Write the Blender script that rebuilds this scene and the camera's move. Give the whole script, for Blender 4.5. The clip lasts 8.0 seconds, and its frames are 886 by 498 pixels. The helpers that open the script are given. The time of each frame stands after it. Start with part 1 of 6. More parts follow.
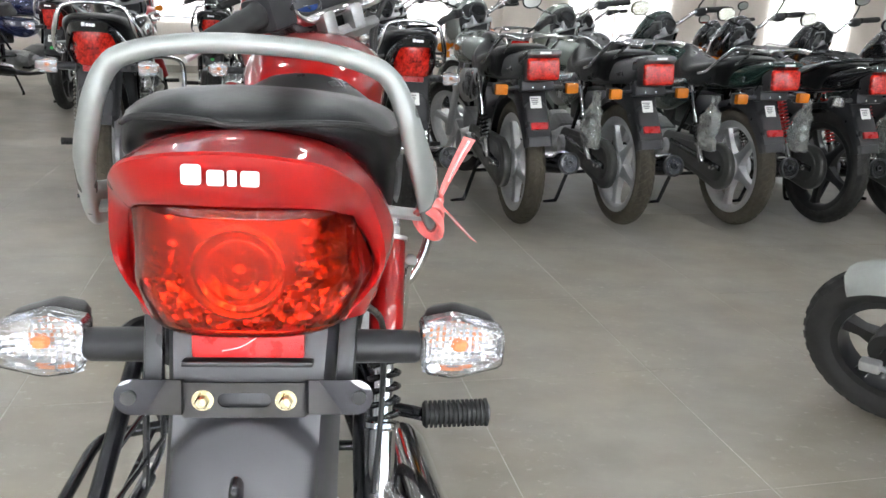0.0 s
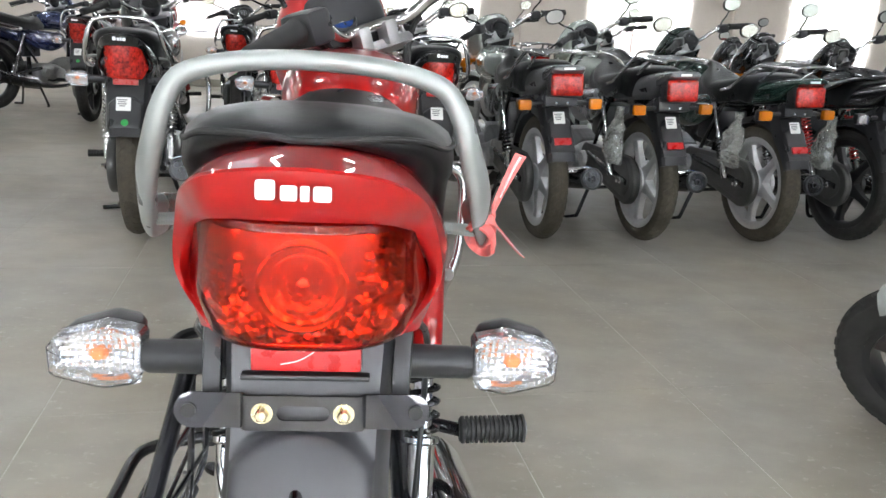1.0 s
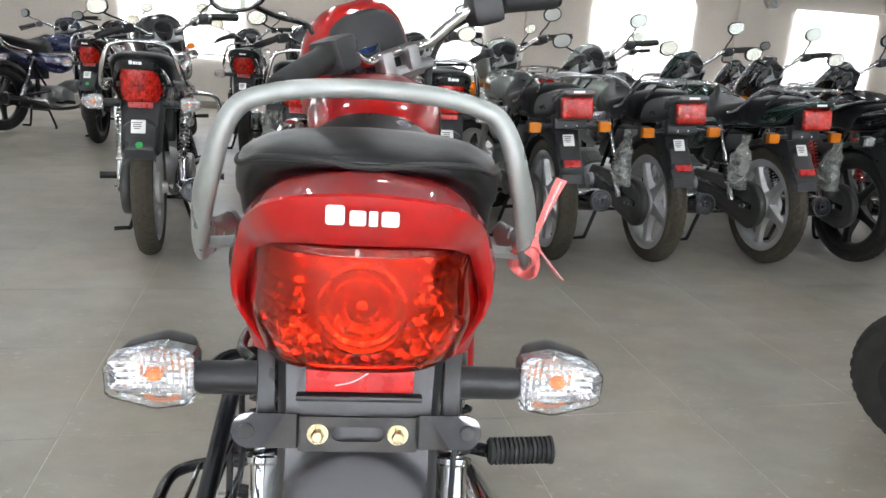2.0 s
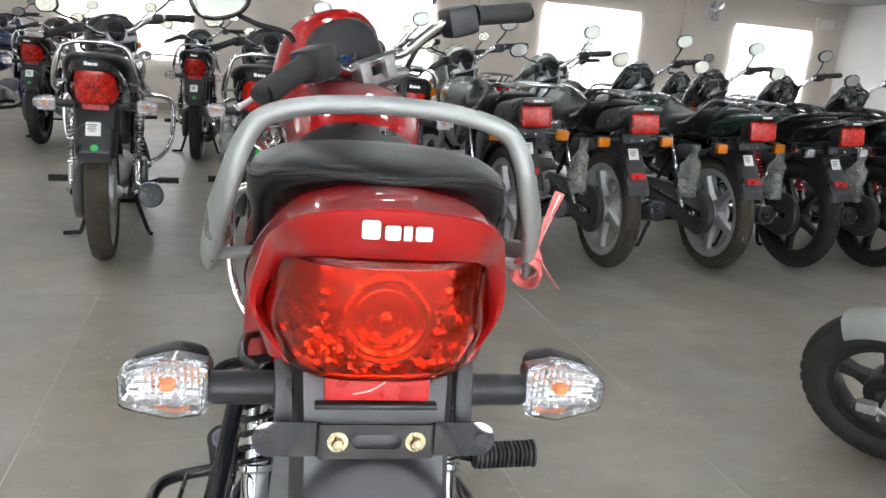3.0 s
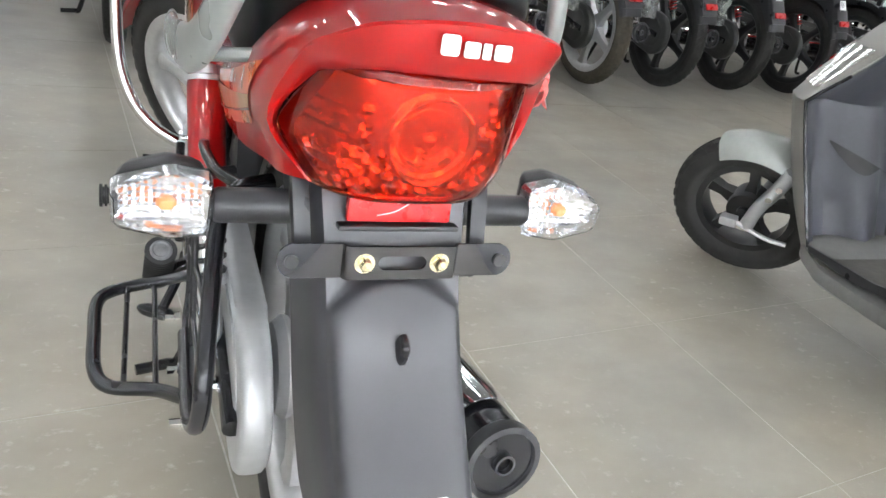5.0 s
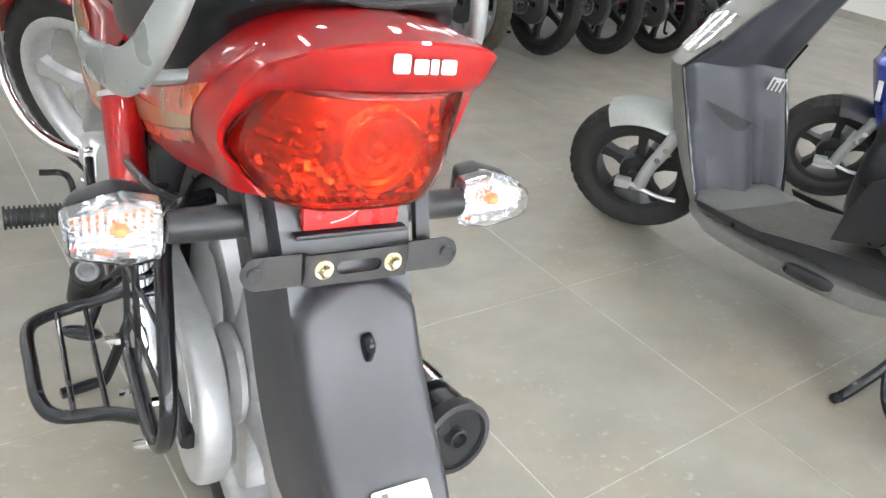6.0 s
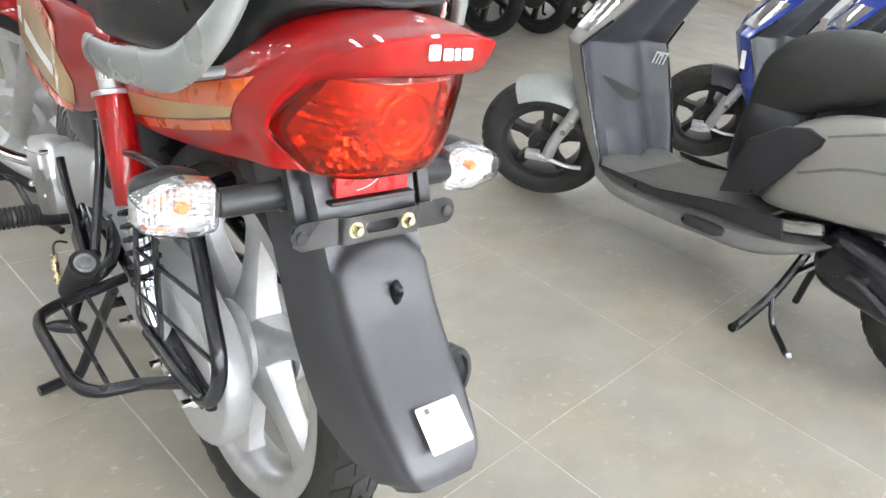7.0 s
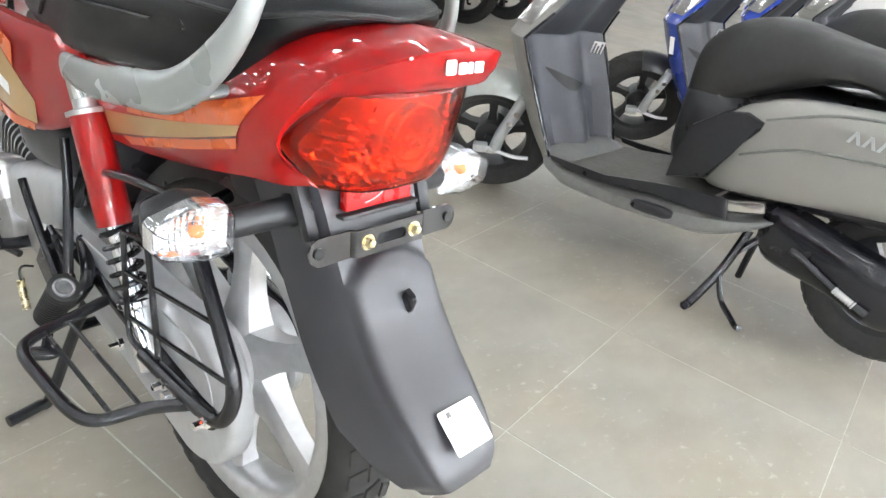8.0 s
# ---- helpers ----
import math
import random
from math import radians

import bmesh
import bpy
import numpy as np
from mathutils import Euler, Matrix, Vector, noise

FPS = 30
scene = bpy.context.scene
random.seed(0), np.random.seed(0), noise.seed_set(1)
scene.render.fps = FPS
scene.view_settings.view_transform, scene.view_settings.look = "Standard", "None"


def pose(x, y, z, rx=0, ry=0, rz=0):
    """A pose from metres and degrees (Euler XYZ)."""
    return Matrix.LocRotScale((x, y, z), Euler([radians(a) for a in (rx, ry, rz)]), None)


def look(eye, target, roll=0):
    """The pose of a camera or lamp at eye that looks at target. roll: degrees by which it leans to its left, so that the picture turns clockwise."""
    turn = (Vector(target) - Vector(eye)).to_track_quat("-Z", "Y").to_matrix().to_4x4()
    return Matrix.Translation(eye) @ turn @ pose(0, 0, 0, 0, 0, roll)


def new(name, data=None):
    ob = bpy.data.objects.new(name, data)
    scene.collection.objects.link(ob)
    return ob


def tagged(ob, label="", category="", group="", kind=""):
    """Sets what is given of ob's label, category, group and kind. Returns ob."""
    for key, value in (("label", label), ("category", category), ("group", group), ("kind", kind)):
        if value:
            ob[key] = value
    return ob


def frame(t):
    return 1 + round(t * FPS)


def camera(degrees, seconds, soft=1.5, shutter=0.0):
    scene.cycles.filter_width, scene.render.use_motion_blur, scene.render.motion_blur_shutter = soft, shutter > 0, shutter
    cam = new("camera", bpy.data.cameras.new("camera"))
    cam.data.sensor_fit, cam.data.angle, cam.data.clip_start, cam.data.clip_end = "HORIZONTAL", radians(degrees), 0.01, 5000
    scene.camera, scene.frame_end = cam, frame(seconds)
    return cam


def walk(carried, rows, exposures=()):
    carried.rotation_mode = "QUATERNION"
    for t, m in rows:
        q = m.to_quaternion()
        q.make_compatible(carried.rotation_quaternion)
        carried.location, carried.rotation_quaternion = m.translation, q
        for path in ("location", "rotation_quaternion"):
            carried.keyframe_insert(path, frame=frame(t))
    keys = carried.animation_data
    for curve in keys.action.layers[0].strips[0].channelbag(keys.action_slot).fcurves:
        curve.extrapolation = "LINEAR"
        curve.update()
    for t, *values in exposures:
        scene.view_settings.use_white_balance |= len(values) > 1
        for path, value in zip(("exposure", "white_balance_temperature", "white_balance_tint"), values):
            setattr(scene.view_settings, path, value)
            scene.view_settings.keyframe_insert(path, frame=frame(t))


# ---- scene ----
cam = camera(62.7, 8.0)
PATH = [
    (0, (0.093, -0.572, 0.97), (0.324, 1.318, 0.358), 3.5),
    (0.5, (0.076, -0.571, 0.971), (0.278, 1.326, 0.371), 3.7),
    (1, (0.054, -0.57, 0.97), (0.247, 1.335, 0.392), 3.7),
    (1.5, (0.033, -0.571, 0.969), (0.213, 1.346, 0.431), 3.5),
    (2.8, (-0.044, -0.591, 0.981), (0.243, 1.323, 0.474), 5.0),
    (3, (-0.057, -0.591, 0.981), (0.277, 1.316, 0.48), 4.9),
    (3.5, (-0.083, -0.59, 0.975), (0.255, 1.293, 0.392), 5.3),
    (4, (-0.13, -0.567, 0.967), (0.326, 1.226, 0.207), 6.9),
    (4.2, (-0.14, -0.557, 0.966), (0.362, 1.189, 0.13), 7.5),
    (5.3, (-0.228, -0.52, 0.966), (0.584, 1.045, 0.022), 12.3),
    (5.5, (-0.237, -0.517, 0.978), (0.604, 1.028, 0.027), 11.4),
    (6, (-0.267, -0.529, 0.993), (0.73, 0.924, 0.048), 11.0),
    (6.5, (-0.357, -0.553, 1.003), (0.763, 0.827, 0.085), 11.4),
    (7, (-0.448, -0.572, 1.007), (0.788, 0.699, 0.081), 10.8),
    (7.5, (-0.488, -0.567, 1.012), (0.817, 0.634, 0.088), 9.5),
    (8, (-0.52, -0.515, 1.017), (0.852, 0.613, 0.098), 10.4),
]
walk(cam, [(t, look(eye, target, roll)) for t, eye, target, roll in PATH],
     [(0, 0.09), (1.5, 0.02), (3, -0.2), (4, 0.04), (5.4, 0.41), (8, 0.58)])

# ---- world and large lights ----
world = bpy.data.worlds.new("sky")
scene.world = world
world.use_nodes = True
wn = world.node_tree
sky = wn.nodes.new("ShaderNodeTexSky")
sky.sky_type, sky.sun_disc = "NISHITA", False
sky.sun_elevation, sky.sun_rotation = radians(50), radians(200)
wn.links.new(sky.outputs[0], wn.nodes["Background"].inputs[0])
wn.nodes["Background"].inputs[1].default_value = 0.15
sun = bpy.data.lights.new("sun", "SUN")
sun.energy, sun.angle, sun.color = 2.5, radians(0.6), (1, 0.96, 0.9)
new("sun", sun).matrix_world = look((0, 0, 20), (0 + 6, 20, 0))

ALPHA = 6.0          # the hall is turned against the red bike's line
HALL = pose(0, 0, 0, 0, 0, ALPHA)
CEIL = 2.42
UL, UR, VF, VB = -8.0, 9.72, -3.4, 10.24


def window_light(name, u, v, z, w, h, power, turn):
    d = bpy.data.lights.new(name, "AREA")
    d.shape, d.size, d.size_y, d.energy, d.color = "RECTANGLE", w, h, power, (0.93, 0.975, 1.0)
    new(name, d).matrix_world = HALL @ pose(u, v, z, 90, 0, turn)


WINDOWS = [(-5.7, -4.1), (-2.4, -0.85), (0.95, 2.52), (4.25, 5.86), (7.62, 9.1)]
for a, b in WINDOWS:
    window_light("window_daylight", (a + b) / 2, VB - 0.02, 1.3, b - a, 1.2, 165, 0)
for a, power in ((-5, 420), (-0.5, 2150), (4.5, 1350)):
    window_light("shopfront_daylight", a, VF + 0.03, 1.28, 4.4, 2.1, power, 180)

# ---- materials ----
def material(name, color, rough=0.5, metal=0.0, coat=0.0, var=0.12, scale=8.0, bump=0.0, bscale=200.0, trans=0.0, ior=1.45, rvar=0.1, grain=60.0, spec=0.5):
    m = bpy.data.materials.new(name)
    m.use_nodes = True
    nt = m.node_tree
    b = nt.nodes["Principled BSDF"]
    b.inputs["Metallic"].default_value = metal
    b.inputs["Coat Weight"].default_value = coat
    b.inputs["Coat Roughness"].default_value = 0.02
    b.inputs["Coat IOR"].default_value = 1.6
    b.inputs["Transmission Weight"].default_value = trans
    b.inputs["IOR"].default_value = ior
    b.inputs["Specular IOR Level"].default_value = spec
    co = nt.nodes.new("ShaderNodeTexCoord")
    n1, n2 = nt.nodes.new("ShaderNodeTexNoise"), nt.nodes.new("ShaderNodeTexNoise")
    n1.inputs["Scale"].default_value, n2.inputs["Scale"].default_value = scale, grain
    n1.inputs["Detail"].default_value = n2.inputs["Detail"].default_value = 3
    for n in (n1, n2):
        nt.links.new(co.outputs["Object"], n.inputs["Vector"])
    add = nt.nodes.new("ShaderNodeMath")
    add.operation = "ADD"
    nt.links.new(n1.outputs[0], add.inputs[0])
    nt.links.new(n2.outputs[0], add.inputs[1])
    mp = nt.nodes.new("ShaderNodeMapRange")
    mp.inputs[1].default_value, mp.inputs[2].default_value = 0.7, 1.3
    mp.inputs[3].default_value, mp.inputs[4].default_value = 1 - var, 1 + var
    nt.links.new(add.outputs[0], mp.inputs[0])
    mix = nt.nodes.new("ShaderNodeMix")
    mix.data_type, mix.blend_type = "RGBA", "MULTIPLY"
    mix.inputs[0].default_value = 1
    mix.inputs[6].default_value = (*color, 1)
    nt.links.new(mp.outputs[0], mix.inputs[7])
    nt.links.new(mix.outputs[2], b.inputs["Base Color"])
    mr = nt.nodes.new("ShaderNodeMapRange")
    mr.inputs[1].default_value, mr.inputs[2].default_value = 0.3, 0.7
    mr.inputs[3].default_value, mr.inputs[4].default_value = max(0.01, rough * (1 - rvar * 2)), min(1, rough * (1 + rvar * 2))
    nt.links.new(n1.outputs[0], mr.inputs[0])
    nt.links.new(mr.outputs[0], b.inputs["Roughness"])
    if bump:
        n3 = nt.nodes.new("ShaderNodeTexNoise")
        n3.inputs["Scale"].default_value = bscale
        nt.links.new(co.outputs["Object"], n3.inputs["Vector"])
        bp = nt.nodes.new("ShaderNodeBump")
        bp.inputs["Strength"].default_value, bp.inputs["Distance"].default_value = bump, 0.001
        nt.links.new(n3.outputs[0], bp.inputs["Height"])
        nt.links.new(bp.outputs[0], b.inputs["Normal"])
    return m


def glowing(name, color, strength):
    m = bpy.data.materials.new(name)
    m.use_nodes = True
    b = m.node_tree.nodes["Principled BSDF"]
    b.inputs["Base Color"].default_value = (*color, 1)
    b.inputs["Emission Color"].default_value = (*color, 1)
    b.inputs["Emission Strength"].default_value = strength
    return m


RED = material("red_paint", (0.275, 0.0028, 0.0028), 0.36, 0.05, 0.8, 0.06, 5, grain=900, spec=0.2)
BLACK_PAINT = material("black_paint", (0.012, 0.012, 0.014), 0.2, 0.0, 0.8, 0.1, 5)
GREY_PAINT = material("grey_paint", (0.36, 0.36, 0.37), 0.3, 0.4, 0.7, 0.1, 5)
BLUE_PAINT = material("blue_paint", (0.012, 0.04, 0.30), 0.25, 0.2, 1.0, 0.08, 5)
DARK_BLUE = material("dark_blue_paint", (0.008, 0.016, 0.075), 0.22, 0.2, 1.0, 0.1, 5)
MAROON = material("maroon_paint", (0.045, 0.004, 0.006), 0.22, 0.1, 1.0, 0.1, 5)
SILVER_TANK = material("silver_green_paint", (0.38, 0.41, 0.38), 0.25, 0.5, 0.9, 0.06, 5)
TAIL_GREY = material("tail_grey_paint", (0.13, 0.13, 0.135), 0.28, 0.5, 0.7, 0.08, 5)
ENGINE_ALLOY = material("engine_alloy", (0.36, 0.36, 0.36), 0.38, 0.8, 0.0, 0.15, 14, 0.15, 300)
DARK_GREEN = material("dark_green_paint", (0.01, 0.03, 0.024), 0.22, 0.2, 0.8, 0.1, 5)
RAIL_GREY = material("rail_grey_paint", (0.28, 0.297, 0.29), 0.30, 0.4, 0.25, 0.05, 10, 0.05, 800)
SILVER = material("silver_paint", (0.47, 0.48, 0.49), 0.38, 0.5, 0.2, 0.06, 14, 0.05, 500)
ALLOY = material("cast_alloy", (0.62, 0.62, 0.63), 0.35, 0.75, 0.0, 0.08, 14, 0.08, 400)
BLACK_ALLOY = material("black_alloy", (0.014, 0.014, 0.015), 0.35, 0.1, 0.2, 0.15, 14)
CHROME = material("chrome", (0.86, 0.86, 0.87), 0.07, 1.0, 0.0, 0.03, 20)
CARRIER = material("carrier_silver", (0.72, 0.73, 0.75), 0.14, 0.95, 0.4, 0.06, 20)
CASE_GREY = material("chain_case_grey", (0.055, 0.055, 0.053), 0.4, 0.3, 0.2, 0.12, 12)
ZINC = material("zinc_bolt", (0.72, 0.64, 0.42), 0.28, 1.0, 0.0, 0.15, 90)
BRACKET = material("bracket_steel", (0.016, 0.016, 0.020), 0.2, 0.6, 1.0, 0.1, 30)
STEEL = material("black_steel", (0.008, 0.008, 0.010), 0.24, 0.0, 0.15, 0.15, 20)
DARK_METAL = material("dark_metal", (0.045, 0.045, 0.048), 0.45, 0.6, 0.0, 0.3, 20, 0.2, 150)
RUBBER = material("tyre_rubber", (0.018, 0.017, 0.016), 0.75, 0, 0, 0.25, 18, 0.25, 300)
DUSTY_RUBBER = material("dusty_tyre_rubber", (0.05, 0.042, 0.03), 0.85, 0, 0, 0.3, 14, 0.25, 300)
GRIP = material("grip_rubber", (0.015, 0.015, 0.015), 0.6, 0, 0, 0.2, 30, 0.2, 500)
PLASTIC = material("black_plastic", (0.017, 0.017, 0.019), 0.33, 0, 0, 0.15, 14, 0.15, 900)
PEG_CAP = material("peg_cap", (0.17, 0.17, 0.175), 0.45, 0.4, 0, 0.25, 60, 0.2, 400)
GREY_PLASTIC = material("fender_plastic", (0.029, 0.029, 0.034), 0.38, 0, 0, 0.05, 5, 0.12, 1000, rvar=0.05, spec=0.85)
VINYL = material("seat_vinyl", (0.007, 0.0075, 0.008), 0.33, 0, 0, 0.12, 10, 0.3, 700, spec=0.35)
LENS_RED = material("red_lens", (0.84, 0.13, 0.045), 0.02, 0, 0, 0.02, 30, trans=1.0)
LENS_FLUTED = material("fluted_clear_lens", (0.97, 0.97, 0.97), 0.02, 0, 0, 0.02, 30, 0.35, 260, trans=1.0, ior=1.3)
LENS_CLEAR = material("clear_lens", (0.95, 0.95, 0.95), 0.03, 0, 0, 0.02, 30, trans=1.0)
LENS_AMBER = material("amber_lens", (1.0, 0.30, 0.02), 0.12, 0, 0, 0.05, 30, 0.3, 400, trans=0.5)
LENS_RED_FAR = material("red_lens_dull", (0.38, 0.012, 0.007), 0.2, 0, 0.25, 0.7, 45, 1.0, 90, grain=110)
REFLEX = material("red_reflex", (0.36, 0.005, 0.005), 0.3, 0, 0.1, 0.1, 60, 0.6, 900)
MIRROR = material("mirror_glass", (0.5, 0.52, 0.52), 0.02, 1.0, 0, 0.01, 10)
LAMP_TRAY = material("lamp_tray_plastic", (0.22, 0.045, 0.04), 0.5, 0.0, 0.0, 0.2, 30)
REFLECTOR = material("lamp_reflector", (0.95, 0.94, 0.92), 0.10, 0.92, 0, 0.03, 40, 0.1, 250)
BLINK_SILVER = material("indicator_reflector", (0.95, 0.96, 1.0), 0.12, 0.92, 0.5, 0.02, 40)
SCOOT_SEAT = material("scooter_seat_vinyl", (0.020, 0.0195, 0.018), 0.62, 0, 0, 0.15, 9, 0.3, 700)
BULB = material("amber_bulb", (0.85, 0.27, 0.10), 0.15, 0, 0.5, 0.05, 40)
WHITE_PAPER = material("white_sticker", (0.78, 0.78, 0.76), 0.55, 0, 0, 0.04, 40)
WHITE_INK = material("white_print", (0.85, 0.85, 0.85), 0.4, 0, 0.3, 0.02, 40)
PRINT_GREY = material("grey_print", (0.12, 0.12, 0.12), 0.6, 0, 0, 0.05, 40)
GREEN_STICKER = material("green_sticker", (0.02, 0.32, 0.06), 0.5, 0, 0, 0.05, 40)
ORANGE_DECAL = material("orange_decal", (0.62, 0.11, 0.02), 0.3, 0.1, 0.8, 0.05, 30)
GOLD_DECAL = material("gold_decal", (0.42, 0.27, 0.11), 0.35, 0.2, 0.8, 0.05, 30)
DARK_DECAL = material("dark_decal", (0.03, 0.012, 0.012), 0.35, 0, 0.6, 0.05, 30)
RIBBON = material("ribbon", (0.66, 0.15, 0.14), 0.45, 0, 0, 0.25, 60, 0.4, 150)
WRAP = material("plastic_wrap", (0.80, 0.82, 0.79), 0.08, 0, 0.3, 0.2, 14, 0.9, 60, trans=0.75)
# the blue shine on the dark dial is put into its base colour
DIAL = material("dial_blue_shine", (0.012, 0.03, 0.11), 0.15, 0, 0.8, 0.3, 30)
SCOOT_GREY = material("scooter_grey_paint", (0.25, 0.243, 0.225), 0.42, 0.35, 0.25, 0.06, 5, grain=700)
SCOOT_FENDER = material("scooter_pale_paint", (0.27, 0.285, 0.27), 0.4, 0.3, 0.3, 0.06, 5)
SCOOT_INNER = material("scooter_inner_plastic", (0.040, 0.041, 0.049), 0.42, 0, 0, 0.1, 8, 0.15, 1000)
SCOOT_FLOOR = material("scooter_floor_plastic", (0.10, 0.095, 0.082), 0.6, 0, 0, 0.25, 7, 0.3, 500)
SCOOT_BELLY = material("scooter_lower_plastic", (0.13, 0.13, 0.122), 0.5, 0, 0, 0.1, 8, 0.15, 900)
SPRING_RED = material("red_spring", (0.5, 0.012, 0.01), 0.3, 0, 0.5, 0.05, 30)
CEILING = material("ceiling_paint", (0.22, 0.218, 0.212), 0.85, 0, 0, 0.04, 1.5, 0.1, 60)
WALL = material("wall_paint", (0.60, 0.545, 0.49), 0.8, 0, 0, 0.05, 1.2, 0.15, 60)
WALL_WHITE = material("white_wall_paint", (0.70, 0.69, 0.67), 0.75, 0, 0, 0.05, 1.2, 0.15, 60)
FRAME_WHITE = material("window_frame_paint", (0.72, 0.71, 0.76), 0.4, 0, 0.1, 0.04, 6)
OUT_WALL = material("outside_brick", (0.42, 0.34, 0.30), 0.9, 0, 0, 0.2, 3, 0.4, 20)
OUT_GROUND = material("outside_ground", (0.42, 0.40, 0.36), 0.95, 0, 0, 0.15, 1, 0.4, 20)
GROUT = material("tile_grout", (0.43, 0.413, 0.37), 0.9, 0, 0, 0.2, 6)
LED = glowing("led_panel", (0.935, 0.975, 1.0), 46)


def flute(m, scale, strength):
    """Adds the moulded ribs of a lamp lens to a glass material."""
    nt = m.node_tree
    co, wave, bp = nt.nodes.new("ShaderNodeTexCoord"), nt.nodes.new("ShaderNodeTexWave"), nt.nodes.new("ShaderNodeBump")
    wave.bands_direction = "Z"
    wave.inputs["Scale"].default_value = scale
    wave.inputs["Distortion"].default_value = 0.6
    bp.inputs["Strength"].default_value, bp.inputs["Distance"].default_value = strength, 0.002
    nt.links.new(co.outputs["Object"], wave.inputs["Vector"])
    nt.links.new(wave.outputs["Fac"], bp.inputs["Height"])
    nt.links.new(bp.outputs[0], nt.nodes["Principled BSDF"].inputs["Normal"])


flute(LENS_FLUTED, 90, 0.1)


def floor_stone():
    """Worn grey stone: cloudy tone, pale scuffs and dust specks, satin gloss."""
    m = material("floor_stone", (0.225, 0.219, 0.195), 0.42, 0, 0, 0.0, 1.4, rvar=0.0, grain=24)
    nt = m.node_tree
    b = nt.nodes["Principled BSDF"]
    geo = nt.nodes.new("ShaderNodeNewGeometry")
    info = nt.nodes.new("ShaderNodeObjectInfo")

    def noise_of(stretch, scale, detail, lo, hi, a, z, rough=0.6):
        mapping = nt.nodes.new("ShaderNodeMapping")
        mapping.inputs["Scale"].default_value = stretch
        mapping.inputs["Rotation"].default_value = (0, 0, 0.5)
        nt.links.new(geo.outputs["Position"], mapping.inputs[0])
        n = nt.nodes.new("ShaderNodeTexNoise")
        n.inputs["Scale"].default_value, n.inputs["Detail"].default_value, n.inputs["Roughness"].default_value = scale, detail, rough
        nt.links.new(mapping.outputs[0], n.inputs["Vector"])
        r = nt.nodes.new("ShaderNodeMapRange")
        r.inputs[1].default_value, r.inputs[2].default_value, r.inputs[3].default_value, r.inputs[4].default_value = lo, hi, a, z
        nt.links.new(n.outputs[0], r.inputs[0])
        return r.outputs[0]

    def blend(kind, factor, a, other):
        x = nt.nodes.new("ShaderNodeMix")
        x.data_type, x.blend_type = "RGBA", kind
        for socket, value in ((x.inputs[0], factor), (x.inputs[6], a), (x.inputs[7], other)):
            if hasattr(value, "is_output"):
                nt.links.new(value, socket)
            else:
                socket.default_value = value
        return x.outputs[2]
    tone = nt.nodes.new("ShaderNodeMapRange")
    tone.inputs[3].default_value, tone.inputs[4].default_value = 0.97, 1.03
    nt.links.new(info.outputs["Random"], tone.inputs[0])
    col = blend("MULTIPLY", 1.0, (0.280, 0.264, 0.230, 1), tone.outputs[0])
    col = blend("MIX", noise_of((1, 1, 1), 1.9, 2, 0.38, 0.66, 0.0, 0.8), col, (0.293, 0.260, 0.206, 1))
    col = blend("MULTIPLY", 1.0, col, noise_of((1, 1, 1), 1.1, 3, 0.3, 0.7, 0.78, 1.14, 0.5))
    col = blend("MULTIPLY", 1.0, col, noise_of((1, 1.6, 1), 5.5, 3, 0.3, 0.7, 0.89, 1.08, 0.55))
    col = blend("MIX", noise_of((5, 1.2, 1), 9, 5, 0.66, 0.80, 0.0, 0.5), col, (0.42, 0.405, 0.365, 1))
    dust = nt.nodes.new("ShaderNodeMath")
    dust.operation = "MULTIPLY"
    nt.links.new(noise_of((1, 1, 1), 1.7, 2, 0.40, 0.58, 0.0, 1.0), dust.inputs[0])
    nt.links.new(noise_of((1, 1.5, 1), 30, 5, 0.58, 0.71, 0.0, 0.55, 0.65), dust.inputs[1])
    col = blend("MIX", dust.outputs[0], col, (0.47, 0.44, 0.39, 1))
    nt.links.new(col, b.inputs["Base Color"])
    nt.links.new(noise_of((1, 1, 1), 3.0, 2, 0.3, 0.7, 0.29, 0.40), b.inputs["Roughness"])
    return m


STONE = floor_stone()


# ---- shapes ----
def finish(bm, name, mat, angle=38):
    bmesh.ops.recalc_face_normals(bm, faces=bm.faces)
    me = bpy.data.meshes.new(name)
    bm.to_mesh(me)
    bm.free()
    me.shade_smooth()
    me.set_sharp_from_angle(angle=radians(angle))
    me.materials.append(mat)
    return me


MESHES = {}


def part(name, bm, mat, parent=None, label="", angle=38):
    """Links a bmesh as one mesh object under a thing or under a part."""
    ob = new(name, finish(bm, name, mat, angle))
    ob.parent = parent
    return tagged(ob, label)


def shared(key, name, fn, mat, parent, label="", m=None, angle=38):
    """The same for repeats: the mesh is made once for each key and material."""
    k = (key, mat.name)
    if k not in MESHES:
        MESHES[k] = finish(fn(), name, mat, angle)
    ob = new(name, MESHES[k])
    ob.parent = parent
    if m is not None:
        ob.matrix_basis = m
    return tagged(ob, label)


def thing(name, m, label, category, group=""):
    ob = new(name)
    ob.empty_display_size = 0.1
    ob.matrix_basis = m
    return tagged(ob, label, category, group)


def spline(pts, n):
    """Catmull-Rom through the rows of pts, n steps a span."""
    P = np.array(pts, float)
    P = np.vstack([2 * P[0] - P[1], P, 2 * P[-1] - P[-2]])
    out = []
    for i in range(1, len(P) - 2):
        a, b, c, d = P[i - 1:i + 3]
        for k in range(n):
            t = k / n
            out.append(0.5 * (2 * b + (c - a) * t + (2 * a - 5 * b + 4 * c - d) * t * t + (3 * b - a - 3 * c + d) * t ** 3))
    out.append(P[-2])
    return np.array(out)


